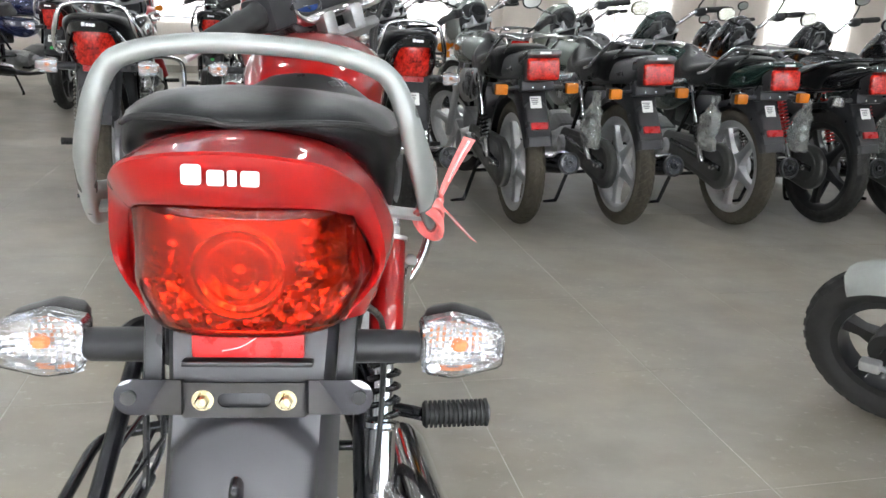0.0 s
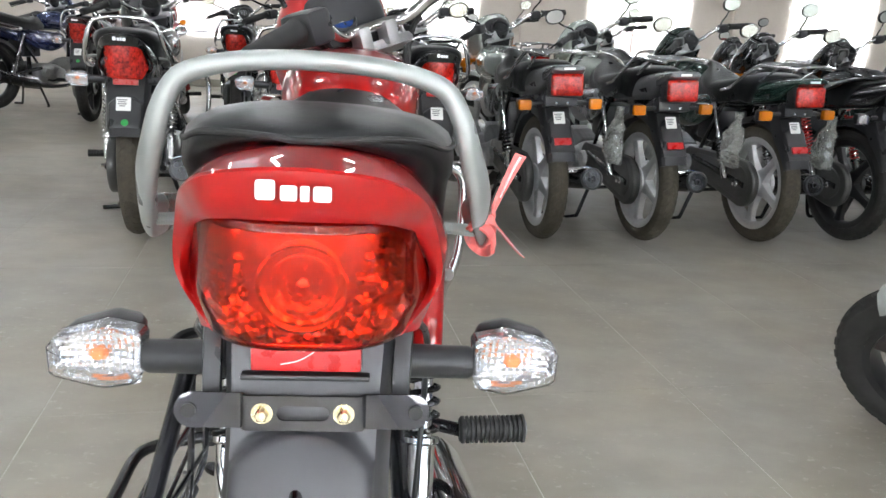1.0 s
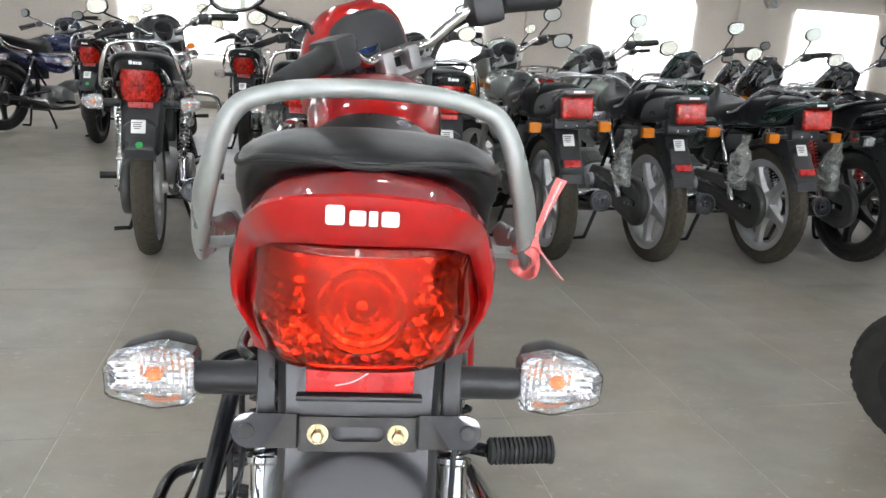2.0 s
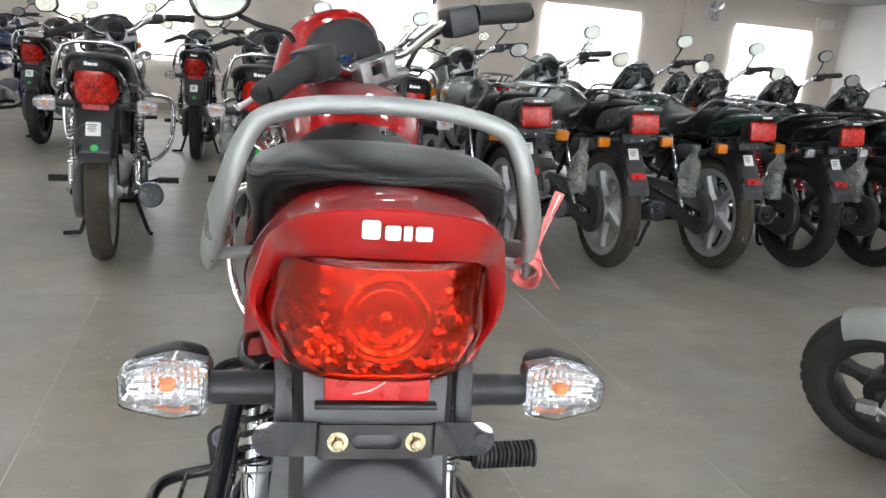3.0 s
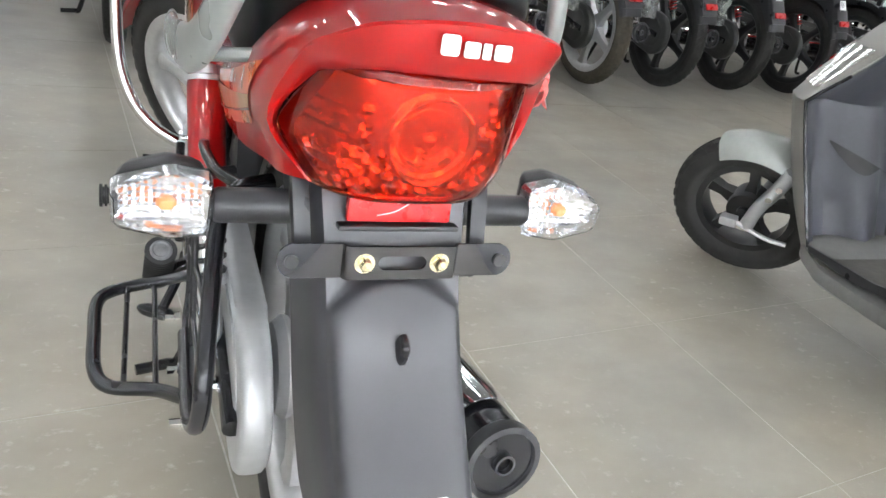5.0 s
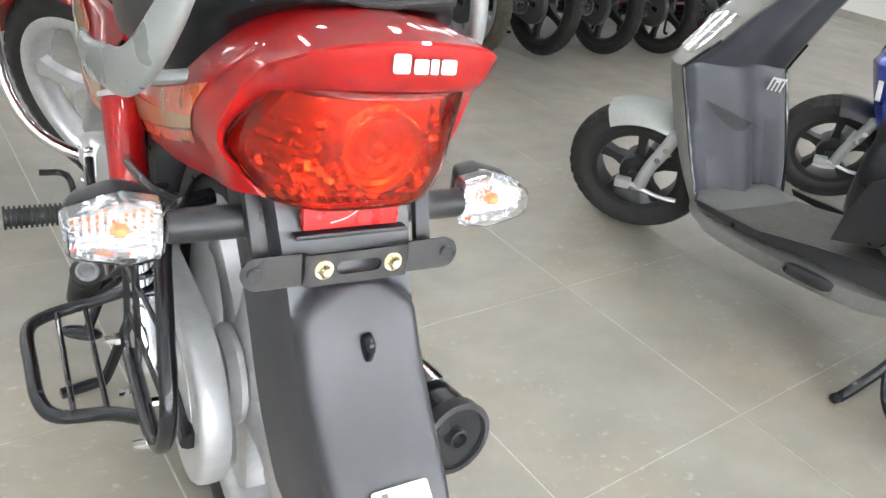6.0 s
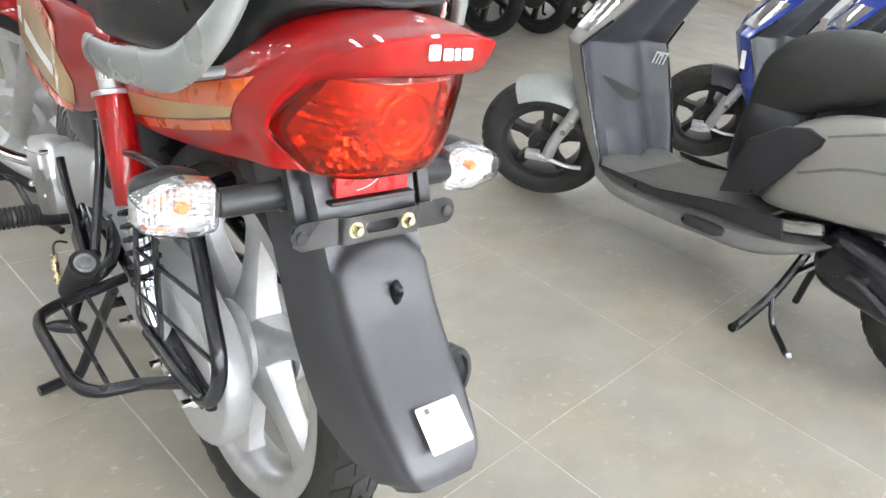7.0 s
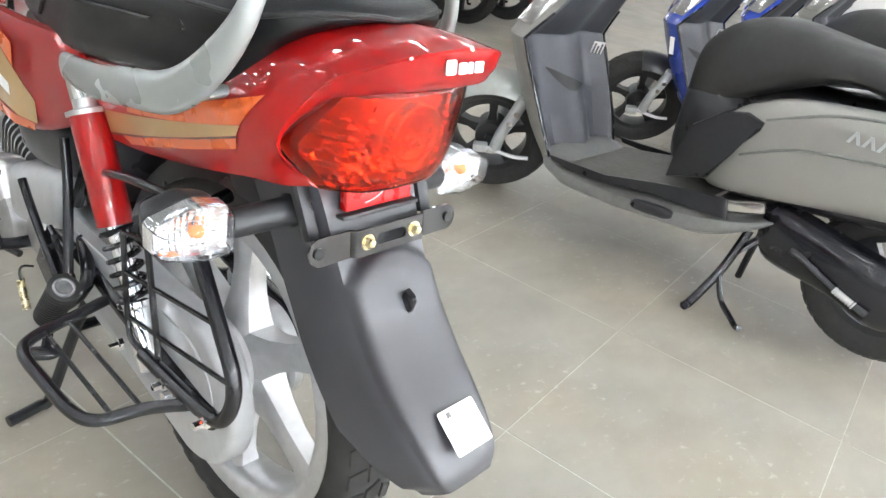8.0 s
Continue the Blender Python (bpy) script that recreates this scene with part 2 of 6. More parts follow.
def skin(bm, rings, closed=True, caps=True):
    """Faces between rings of points."""
    vs = [[bm.verts.new(p) for p in r] for r in rings]
    n = len(vs[0])
    for a, b in zip(vs, vs[1:]):
        for i in range(n if closed else n - 1):
            j = (i + 1) % n
            bm.faces.new((a[i], a[j], b[j], b[i]))
    if caps and closed:
        bm.faces.new(vs[0])
        bm.faces.new(vs[-1])
    return vs


def tube(pts, r, n=10, steps=5, bm=None, closed=False, flat=1.0):
    """A round bar through the points; r: one radius or one a point."""
    bm = bm or bmesh.new()
    P = spline(list(pts) + ([pts[0]] if closed else []), steps) if len(pts) > 2 else np.array(pts, float)
    R = np.interp(np.linspace(0, 1, len(P)), np.linspace(0, 1, len(pts)), r if hasattr(r, "__len__") else [r] * len(pts))
    up, rings = None, []
    for i, p in enumerate(P):
        d = Vector(P[min(i + 1, len(P) - 1)] - P[max(i - 1, 0)]).normalized()
        if up is None:
            up = Vector((0, 0, 1)) if abs(d.z) < 0.9 else Vector((0, 1, 0))
        side = d.cross(up).normalized()
        up = side.cross(d).normalized()
        rings.append([Vector(p) + float(R[i]) * (math.cos(a) * side + flat * math.sin(a) * up) for a in (2 * math.pi * k / n for k in range(n))])
    skin(bm, rings)
    return bm


def lathe(profile, m=None, n=32, bm=None, close=False):
    """Turns (radius, height) pairs round z, then moves it by m."""
    bm = bm or bmesh.new()
    m = m or Matrix()
    rings = [[m @ Vector((r * math.cos(a), r * math.sin(a), h)) for r, h in profile] for a in (2 * math.pi * k / n for k in range(n))]
    vs = [[bm.verts.new(p) for p in ring] for ring in rings]
    k = len(profile)
    for i in range(n):
        a, b = vs[i], vs[(i + 1) % n]
        for j in range(k if close else k - 1):
            bm.faces.new((a[j], a[(j + 1) % k], b[(j + 1) % k], b[j]))
    if not close:
        for j in (0, k - 1):
            if profile[j][0] > 1e-5:
                bm.faces.new([v[j] for v in vs])
    bmesh.ops.remove_doubles(bm, verts=bm.verts, dist=1e-6)
    return bm


def box(size, m=None, bevel=0.0, bm=None, seg=2):
    bm = bm or bmesh.new()
    r = bmesh.ops.create_cube(bm, size=1, matrix=(m or Matrix()) @ Matrix.Diagonal((*size, 1)))
    if bevel:
        es = {e for v in r["verts"] for e in v.link_edges}
        bmesh.ops.bevel(bm, geom=list(es), offset=bevel, segments=seg, affect="EDGES", profile=0.6)
    return bm


def prism(outline, depth, m=None, bevel=0.0, bm=None, seg=2):
    """An outline in x and y, depth thick about z = 0, with rounded rims."""
    bm = bm or bmesh.new()
    m = m or Matrix()
    lo = [bm.verts.new(m @ Vector((x, y, -depth / 2))) for x, y in outline]
    hi = [bm.verts.new(m @ Vector((x, y, depth / 2))) for x, y in outline]
    n = len(outline)
    f = [bm.faces.new(lo[::-1]), bm.faces.new(hi)]
    for i in range(n):
        bm.faces.new((lo[i], lo[(i + 1) % n], hi[(i + 1) % n], hi[i]))
    if bevel:
        bmesh.ops.bevel(bm, geom=[e for a in f for e in a.edges], offset=bevel, segments=seg, affect="EDGES", profile=0.6)
    return bm


def rounded(w, h, r, k=5):
    out = []
    for cx, cy, a0 in ((w / 2 - r, h / 2 - r, 0), (-w / 2 + r, h / 2 - r, 90), (-w / 2 + r, -h / 2 + r, 180), (w / 2 - r, -h / 2 + r, 270)):
        out += [(cx + r * math.cos(radians(a0 + 90 * i / k)), cy + r * math.sin(radians(a0 + 90 * i / k))) for i in range(k + 1)]
    return out


def hull(stations, around=24, steps=5, bm=None, power=2.5):
    """A smooth body along y: stations of y, z of its waist, half width, height above, depth below, x of its middle."""
    S = spline([(*s, 0)[:6] for s in stations], steps)
    rings = []
    for y, z, w, up, dn, cx in S:
        ring = []
        for k in range(around):
            a = 2 * math.pi * k / around
            c, s = math.cos(a), math.sin(a)
            h = up if s > 0 else dn
            ring.append((cx + max(w, 0.001) * math.copysign(abs(c) ** (2 / power), c), y, z + max(h, 0.001) * math.copysign(abs(s) ** (2 / power), s)))
        rings.append(ring)
    bm = bm or bmesh.new()
    skin(bm, rings)
    return bm


def sheet(grid, thick=0.0, bm=None):
    """A sheet over a grid of points, thickened inwards."""
    bm = bm or bmesh.new()
    rows = [[Vector(p) for p in r] for r in grid]
    vs = [[bm.verts.new(p) for p in r] for r in rows]
    for a, b in zip(vs, vs[1:]):
        for i in range(len(a) - 1):
            bm.faces.new((a[i], a[i + 1], b[i + 1], b[i]))
    if thick:
        bmesh.ops.recalc_face_normals(bm, faces=bm.faces)
        bmesh.ops.solidify(bm, geom=bm.faces[:], thickness=thick)
    return bm


def grid_spline(ctrl, n, k):
    """Smooth grid through a grid of control points."""
    C = np.array(ctrl, float)
    rows = [spline(r, k) for r in C]
    return np.stack([spline(col, n) for col in np.stack(rows, 1)], 1)


AX = pose(0, 0, 0, 0, 90, 0)     # turns z to x


# ---- the hall ----
def hall_box(name, a, b, mat, label="", m=None):
    """A box between two corners in the hall's own directions."""
    size = [abs(q - p) for p, q in zip(a, b)]
    mid = [(p + q) / 2 for p, q in zip(a, b)]
    ob = part(name, box(size, pose(*mid)), mat)
    ob.matrix_basis = HALL
    return tagged(ob, label, kind="structure")


def wall_with_openings(name, along, place, lo, hi, openings, inner, mat, label):
    """A 0.2 m wall; openings: from, to, sill, head."""
    bm = bmesh.new()

    def block(a, b, z0, z1):
        if b - a < 0.001 or z1 - z0 < 0.001:
            return
        c, s = ((a + b) / 2, place + inner * 0.1, (z0 + z1) / 2), (b - a, 0.2, z1 - z0)
        if along == "v":
            c, s = (c[1], c[0], c[2]), (s[1], s[0], s[2])
        box(s, pose(*c), bm=bm)
    at = lo
    for a, b, sill, head in openings:
        block(at, a, 0, CEIL)
        block(a, b, 0, sill)
        block(a, b, head, CEIL)
        at = b
    block(at, hi, 0, CEIL)
    ob = part(name, bm, mat)
    ob.matrix_basis = HALL
    return tagged(ob, label, "wall", kind="structure")


wall_back = wall_with_openings("wall_back", "u", VB, UL - 0.2, UR + 0.2, [(a, b, 0.72, 1.96) for a, b in WINDOWS], 1, WALL, "cream painted plaster wall with a row of windows")
wall_with_openings("wall_right", "v", UR, VF, VB, [], 1, WALL_WHITE, "white painted plaster wall")
wall_with_openings("wall_left", "v", UL, VF, VB, [], -1, WALL_WHITE, "white painted plaster wall")
wall_with_openings("wall_front", "u", VF, UL - 0.2, UR + 0.2, [(a - 2.2, a + 2.2, 0.2, 2.35) for a in (-5, -0.5, 4.5)], -1, WALL_WHITE, "white painted wall with wide shop windows")
tagged(hall_box("ceiling", (UL - 0.2, VF - 0.2, CEIL), (UR + 0.2, VB + 0.2, CEIL + 0.15), CEILING, "flat grey painted ceiling with light panels"), "", "ceiling")
tagged(hall_box("baseboard", (UL, VB - 0.012, 0), (UR, VB, 0.1), STONE, "grey stone skirting along the wall"), "", "skirting")
tagged(hall_box("baseboard", (UR - 0.012, VF, 0), (UR, VB - 0.012, 0.1), STONE, "grey stone skirting along the wall"), "", "skirting")
for u in (3.35, 6.75, -0.0):
    tagged(hall_box("trim", (u - 0.16, VB - 0.07, 0.1), (u + 0.16, VB, CEIL), WALL, "cream plaster pilaster on the wall"), "", "pilaster")


def window(i, a, b, sill, head, v, face):
    root = thing("window_%d" % i, HALL @ pose((a + b) / 2, v, sill), "white framed sliding window with bright daylight behind", "window")
    tagged(root, kind="structure")
    w, h, t = b - a, head - sill, 0.055
    for x in (-w / 2 + t / 2, w / 2 - t / 2, 0.02):
        part("window_frame", box((t if x != 0.02 else 0.04, 0.07, h - 0.002), pose(x, 0.1 * face, h / 2), 0.006), FRAME_WHITE, root)
    for z in (t / 2, h - t / 2):
        part("window_rail", box((w - 2 * t - 0.002, 0.07, t), pose(0, 0.1 * face, z), 0.006), FRAME_WHITE, root)
    part("window_sill", box((w - 0.004, 0.1, 0.03), pose(0, 0.01, 0.016), 0.006), FRAME_WHITE, root)
    for x, s in ((-w / 4, 1), (w / 4, -1)):
        g = part("pane", box((w / 2 - t - 0.02, 0.006, h - 2 * t), pose(x, (0.1 + 0.012 * s) * face, h / 2)), LENS_CLEAR, root)
        g.visible_shadow = False


for i, (a, b) in enumerate(WINDOWS):
    window(i + 1, a, b, 0.72, 1.96, VB, 1)
for i, a in enumerate((-5, -0.5, 4.5)):
    window(i + 6, a - 2.2, a + 2.2, 0.2, 2.35, VF, -1)

ob = part("ground", sheet([[(-300, -300, -0.06), (300, -300, -0.06)], [(-300, 300, -0.06), (300, 300, -0.06)]]), OUT_GROUND)
tagged(ob, "pale bare ground outside the hall", "ground", kind="structure")
ob = tagged(part("boundary_wall", box((40, 0.25, 1.3), pose(2, VB + 7, 0.59), 0.01), OUT_WALL), "low brick boundary wall outside", "wall", kind="structure")
ob.matrix_basis = HALL


def downlight():
    return prism(rounded(0.17, 0.17, 0.01, 3), 0.008)


for iu in range(13):
    for iv in range(11):
        u, v = -6.4 + iu * 1.2, -2.9 + iv * 1.2
        root = thing("ceiling_light", HALL @ pose(u, v, CEIL), "square white LED ceiling panel, lit", "ceiling light", "light panels in the ceiling")
        for sx, sy, w, h in ((-0.0925, 0, 0.015, 0.2), (0.0925, 0, 0.015, 0.2), (0, -0.0925, 0.17, 0.015), (0, 0.0925, 0.17, 0.015)):
            shared("panelrim%.3f" % w, "frame_bar", lambda: box((w, h, 0.012), pose(0, 0, -0.006), 0.002), FRAME_WHITE, root, m=pose(sx, sy, 0))
        shared("downlight", "diffuser", downlight, LED, root)

# wall fan and switch box on the back wall
fan = thing("wall_fan", HALL @ pose(7.08, VB - 0.2, 2.12, 100, 0, 18), "white wall fan with grey blades at rest", "fan")
part("motor", lathe([(0.0, -0.1), (0.05, -0.1), (0.06, -0.07), (0.06, 0.0), (0.035, 0.02), (0.0, 0.02)], pose(0, 0, -0.02), 20), FRAME_WHITE, fan)
for k in range(4):
    part("guard_ring", tube([(r * math.cos(a), r * math.sin(a), z) for a in (2 * math.pi * i / 24 for i in range(24))], 0.003, 6, 1, closed=True), FRAME_WHITE, fan) if (r := (0.21, 0.205, 0.14, 0.07)[k]) and (z := (0.02, -0.05, 0.055, 0.06)[k]) else None
for k in range(3):
    part("blade", sheet([[(math.cos(a) * r, math.sin(a) * r, 0.012 * (j - 1)) for j, a in enumerate(np.linspace(k * 2.094, k * 2.094 + 1.0, 4))] for r in (0.03, 0.1, 0.17, 0.19)], 0.003), GREY_PAINT, fan)
part("arm", tube([(0, 0, -0.1), (0, 0.02, -0.17), (0, -0.14, -0.2)], 0.015), FRAME_WHITE, fan)
box_root = thing("wall_box", HALL @ pose(9.3, VB - 0.04, 2.09), "small pale fuse box on the cream wall", "fuse box")
part("body", box((0.34, 0.08, 0.2), None, 0.01), WALL, box_root)
part("cover", box((0.28, 0.01, 0.15), pose(0, -0.045, 0), 0.004), WALL_WHITE, box_root)


# ---- motorcycle parts ----
def rim_mesh():
    return lathe([(0.205, -0.03), (0.214, -0.036), (0.236, -0.035), (0.238, -0.031), (0.226, -0.025), (0.221, 0), (0.226, 0.025), (0.238, 0.031), (0.236, 0.035), (0.214, 0.036), (0.205, 0.03), (0.199, 0.012), (0.199, -0.012)], AX, 48, close=True)


def hub_mesh():
    return lathe([(0.0, -0.075), (0.017, -0.075), (0.019, -0.055), (0.058, -0.05), (0.068, -0.038), (0.066, -0.03), (0.05, -0.02), (0.05, 0.02), (0.068, 0.03), (0.072, 0.046), (0.03, 0.055), (0.018, 0.075), (0.0, 0.075)], AX, 28)


def spoke_mesh():
    rings = []
    for r, w, t in ((0.045, 0.040, 0.030), (0.07, 0.031, 0.026), (0.10, 0.023, 0.021), (0.14, 0.019, 0.018), (0.18, 0.021, 0.017), (0.21, 0.031, 0.022)):
        rings.append([(x, r, w * s) for x, s in ((-t, 0.6), (-t * 0.7, 1), (t * 0.7, 1), (t, 0.6), (t, -0.6), (t * 0.7, -1), (-t * 0.7, -1), (-t, -0.6))])
    bm = bmesh.new()
    skin(bm, rings)
    return bm


def wheel(root, name, rims, tyre, m, count=5, first=20):
    w = shared("rim", name, rim_mesh, rims, root, m=m)
    shared("hub", "hub", hub_mesh, rims, w)
    for k in range(count):
        shared("spoke", "spoke", spoke_mesh, rims, w, m=pose(0, 0, 0, first + 360 / count * k))
    shared("tyre", "tyre", tyre_mesh, tyre, w)
    tagged(shared("tread", "tread", tread_mesh, tyre, w), kind="stuff")
    return w


def tyre_mesh(R=0.30, rim=0.232, w=0.043):
    k = (R - rim) / 0.068
    prof = [(rim, -0.03 * w / 0.043), (rim + 0.012 * k, -w * 0.97), (rim + 0.03 * k, -w * 1.03), (R - 0.017, -w * 0.86), (R - 0.007, -w * 0.55), (R - 0.002, -w * 0.25), (R - 0.001, 0)]
    prof = prof + [(r, -h) for r, h in prof[-2::-1]]
    return lathe(prof, AX, 60, close=True)


def tread_mesh(R=0.30, w=0.043, blocks=46):
    bm = bmesh.new()

    def crown(l, a, up):
        r = np.interp(abs(l), [0, w * 0.25, w * 0.55, w * 0.86, w * 1.0], [R - 0.001, R - 0.002, R - 0.007, R - 0.017, R - 0.03]) + up
        return (l, r * math.cos(a), r * math.sin(a))
    da = 2 * math.pi / blocks
    for i in range(blocks):
        for s in (-1, 1):
            for l0, l1, a0, wd in ((0.003, 0.019, 0.0, 0.62), (0.022, 0.038, 0.42, 0.6)):
                l0, l1 = l0 * w / 0.043, l1 * w / 0.043
                a = i * da + a0 * da + (0.25 * da if s > 0 else 0)
                sl = 0.35 * da
                q = [(l0, a), (l0, a + wd * da), (l1, a + sl + wd * da), (l1, a + sl)]
                lo = [bm.verts.new(crown(s * l, t, -0.002)) for l, t in q]
                hi = [bm.verts.new(crown(s * l, t, 0.0035)) for l, t in q]
                bm.faces.new(hi)
                for j in range(4):
                    bm.faces.new((lo[j], lo[(j + 1) % 4], hi[(j + 1) % 4], hi[j]))
    return bm


def helix(r, L, turns, wire, n=12):
    return tube([(r * math.cos(2 * math.pi * k / n), r * math.sin(2 * math.pi * k / n), L * k / (n * turns)) for k in range(int(n * turns) + 1)], wire, 6, 1)


def peg_mesh(L=0.1, r=0.017, ribs=13):
    prof = [(0, 0), (r * 0.8, 0)]
    for k in range(ribs):
        z = 0.004 + (L - 0.008) * k / ribs
        s = (L - 0.008) / ribs
        prof += [(r, z), (r, z + s * 0.5), (r * 0.78, z + s * 0.55), (r * 0.78, z + s * 0.98)]
    return lathe(prof + [(r * 1.04, L - 0.004), (r * 1.04, L), (0, L)], n=18)


def between(a, b):
    """The pose that lays z from a to b."""
    a, b = Vector(a), Vector(b)
    return Matrix.Translation(a) @ (b - a).to_track_quat("Z", "Y").to_matrix().to_4x4()


AXLE = 0.312
COWL = [  # half of the tail cowl, from the seat's side to the lamp; from its top's middle to its lower edge
    [(0, 0.34, 0.735), (0.060, 0.34, 0.732), (0.095, 0.34, 0.722), (0.114, 0.34, 0.700), (0.122, 0.34, 0.660), (0.113, 0.34, 0.608)],
    [(0, 0.18, 0.768), (0.060, 0.18, 0.764), (0.096, 0.18, 0.752), (0.117, 0.18, 0.728), (0.127, 0.18, 0.685), (0.117, 0.17, 0.630)],
    [(0, 0.02, 0.822), (0.060, 0.02, 0.815), (0.097, 0.02, 0.798), (0.118, 0.02, 0.772), (0.128, 0.02, 0.725), (0.116, 0.01, 0.665)],
    [(0, -0.09, 0.862), (0.060, -0.09, 0.853), (0.095, -0.09, 0.832), (0.117, -0.09, 0.800), (0.1275, -0.085, 0.757), (0.106, -0.09, 0.690)],
    [(0, -0.195, 0.876), (0.060, -0.185, 0.867), (0.090, -0.172, 0.848), (0.111, -0.152, 0.815), (0.1240, -0.120, 0.762), (0.100, -0.14, 0.700)],
    [(0, -0.272, 0.8735), (0.058, -0.264, 0.867), (0.085, -0.238, 0.851), (0.104, -0.190, 0.820), (0.1175, -0.148, 0.752), (0.083, -0.169, 0.707)],
]
RIM_IN = [(0, -0.258, 0.831), (0.058, -0.249, 0.829), (0.078, -0.218, 0.818), (0.0905, -0.180, 0.800), (0.1070, -0.138, 0.746), (0.0765, -0.166, 0.7065)]


def both(row):
    """A half row from the middle outwards, mirrored to a whole one."""
    return [(-x, y, z) for x, y, z in row[:0:-1]] + list(row)


def cowl_grid():
    return grid_spline([both(r) for r in COWL], 6, 5)


def cowl_mesh():
    bm = sheet(cowl_grid(), 0.003)
    edge, inner = np.array(both(COWL[-1])), np.array(both(RIM_IN))
    rows = [edge, edge + (inner - edge) * 0.05 + np.array((0, -0.003, 0)), edge + (inner - edge) * 0.5 + np.array((0, -0.006, 0)), edge + (inner - edge) * 0.9 + np.array((0, -0.003, 0)), inner, inner + np.array((0, 0.022, 0)) - (inner - edge) * 0.05]
    sheet([spline(r, 5) for r in rows], 0, bm)
    bmesh.ops.remove_doubles(bm, verts=bm.verts, dist=0.0004)
    return bm


def cowl_patch(corners, lift=0.0012, bow=0.0):
    """A decal on the cowl's left side between four corners of y and z: front low, front high, rear high, rear low."""
    g = grid_spline([both(r)[:5] for r in COWL], 14, 8).reshape(-1, 3)
    (ay, az), (by, bz), (cy, cz), (dy, dz) = corners
    rows = []
    for k in range(25):
        t, row = k / 24, []
        for j in range(7):
            u = j / 6
            y = (ay * (1 - u) + by * u) * (1 - t) + (dy * (1 - u) + cy * u) * t
            z = (az * (1 - u) + bz * u) * (1 - t) + (dz * (1 - u) + cz * u) * t - bow * 4 * t * (1 - t)
            d = (g[:, 1] - y) ** 2 + (g[:, 2] - z) ** 2
            near = np.argsort(d)[:6]
            wt = 1 / (d[near] + 1e-6)
            row.append((float((g[near, 0] * wt).sum() / wt.sum()) - lift, y, z))
        rows.append(row)
    return sheet(rows)


LENS = [  # z, half width, y in the middle, y at the edge
    (0.829, 0.079, -0.226, -0.196), (0.8265, 0.082, -0.240, -0.202), (0.820, 0.0845, -0.2435, -0.202), (0.800, 0.0915, -0.2425, -0.186), (0.775, 0.100, -0.2395, -0.161), (0.752, 0.1065, -0.235, -0.143),
    (0.741, 0.1055, -0.232, -0.145), (0.728, 0.0970, -0.228, -0.158), (0.716, 0.0875, -0.222, -0.169), (0.708, 0.081, -0.213, -0.175), (0.7045, 0.077, -0.198, -0.172)]


def lens_y(x, z):
    w, a, b = (np.interp(-z, [-r[0] for r in LENS], [r[k] for r in LENS]) for k in (1, 2, 3))
    return a + (b - a) * min(1, abs(x) / w) ** 3.4, w


def lens_shell(inset=0.0, back=0.0, steps=12):
    rows = []
    for z, w, c, e in LENS:
        w -= inset
        rows.append([(w * k / steps, c + back * (1 - 0.5 * abs(k / steps) ** 3) + (e - c) * abs(k / steps) ** 3.4, z) for k in range(-steps, steps + 1)])
    return rows


def lens_mesh():
    return sheet(grid_spline(lens_shell(), 2, 1), 0.002)


def tray_mesh():
    return sheet(lens_shell(0.003, 0.024))


def reflector_mesh():
    """Stepped bowls and mirror facets behind the tail lens."""
    rng = random.Random(7)
    rows = []
    for i in range(26):
        z = 0.812 - 0.0041 * i
        w = lens_y(0, z)[1] - 0.012
        row = []
        for k in range(-19, 20):
            x = w * k / 19
            low = min(1, max(0, (0.765 - z) / 0.02)) + (0.7 if abs(x) > 0.045 and z < 0.79 else 0)
            rough = (0.0005 + 0.0046 * min(1, low)) * (1 if abs(k) < 19 else 0.3)
            step = 0.004 * (z < 0.735) + 0.003 * (abs(x) > 0.052)
            row.append((x, lens_y(x, z)[0] + 0.021 - step + rng.uniform(-rough, rough), z))
        rows.append(row)
    bm = sheet(rows)
    for x, z, r in ((0, 0.768, 0.037),):
        m = pose(x, lens_y(x, z)[0] + (0.020 if x == 0 else 0.016), z, 90, 0, x * 300)
        lathe([(r * 1.03, -0.012), (r * 1.01, 0.010), (r * 0.96, 0.011), (r * 0.90, 0.001), (r * 0.74, -0.002), (r * 0.72, 0.004), (r * 0.67, 0.004), (r * 0.64, -0.004), (r * 0.42, -0.007), (r * 0.40, 0.0), (r * 0.35, 0.0), (r * 0.2, -0.008), (r * 0.14, 0.002), (0, 0.005)], m, 24, bm)
    return bm


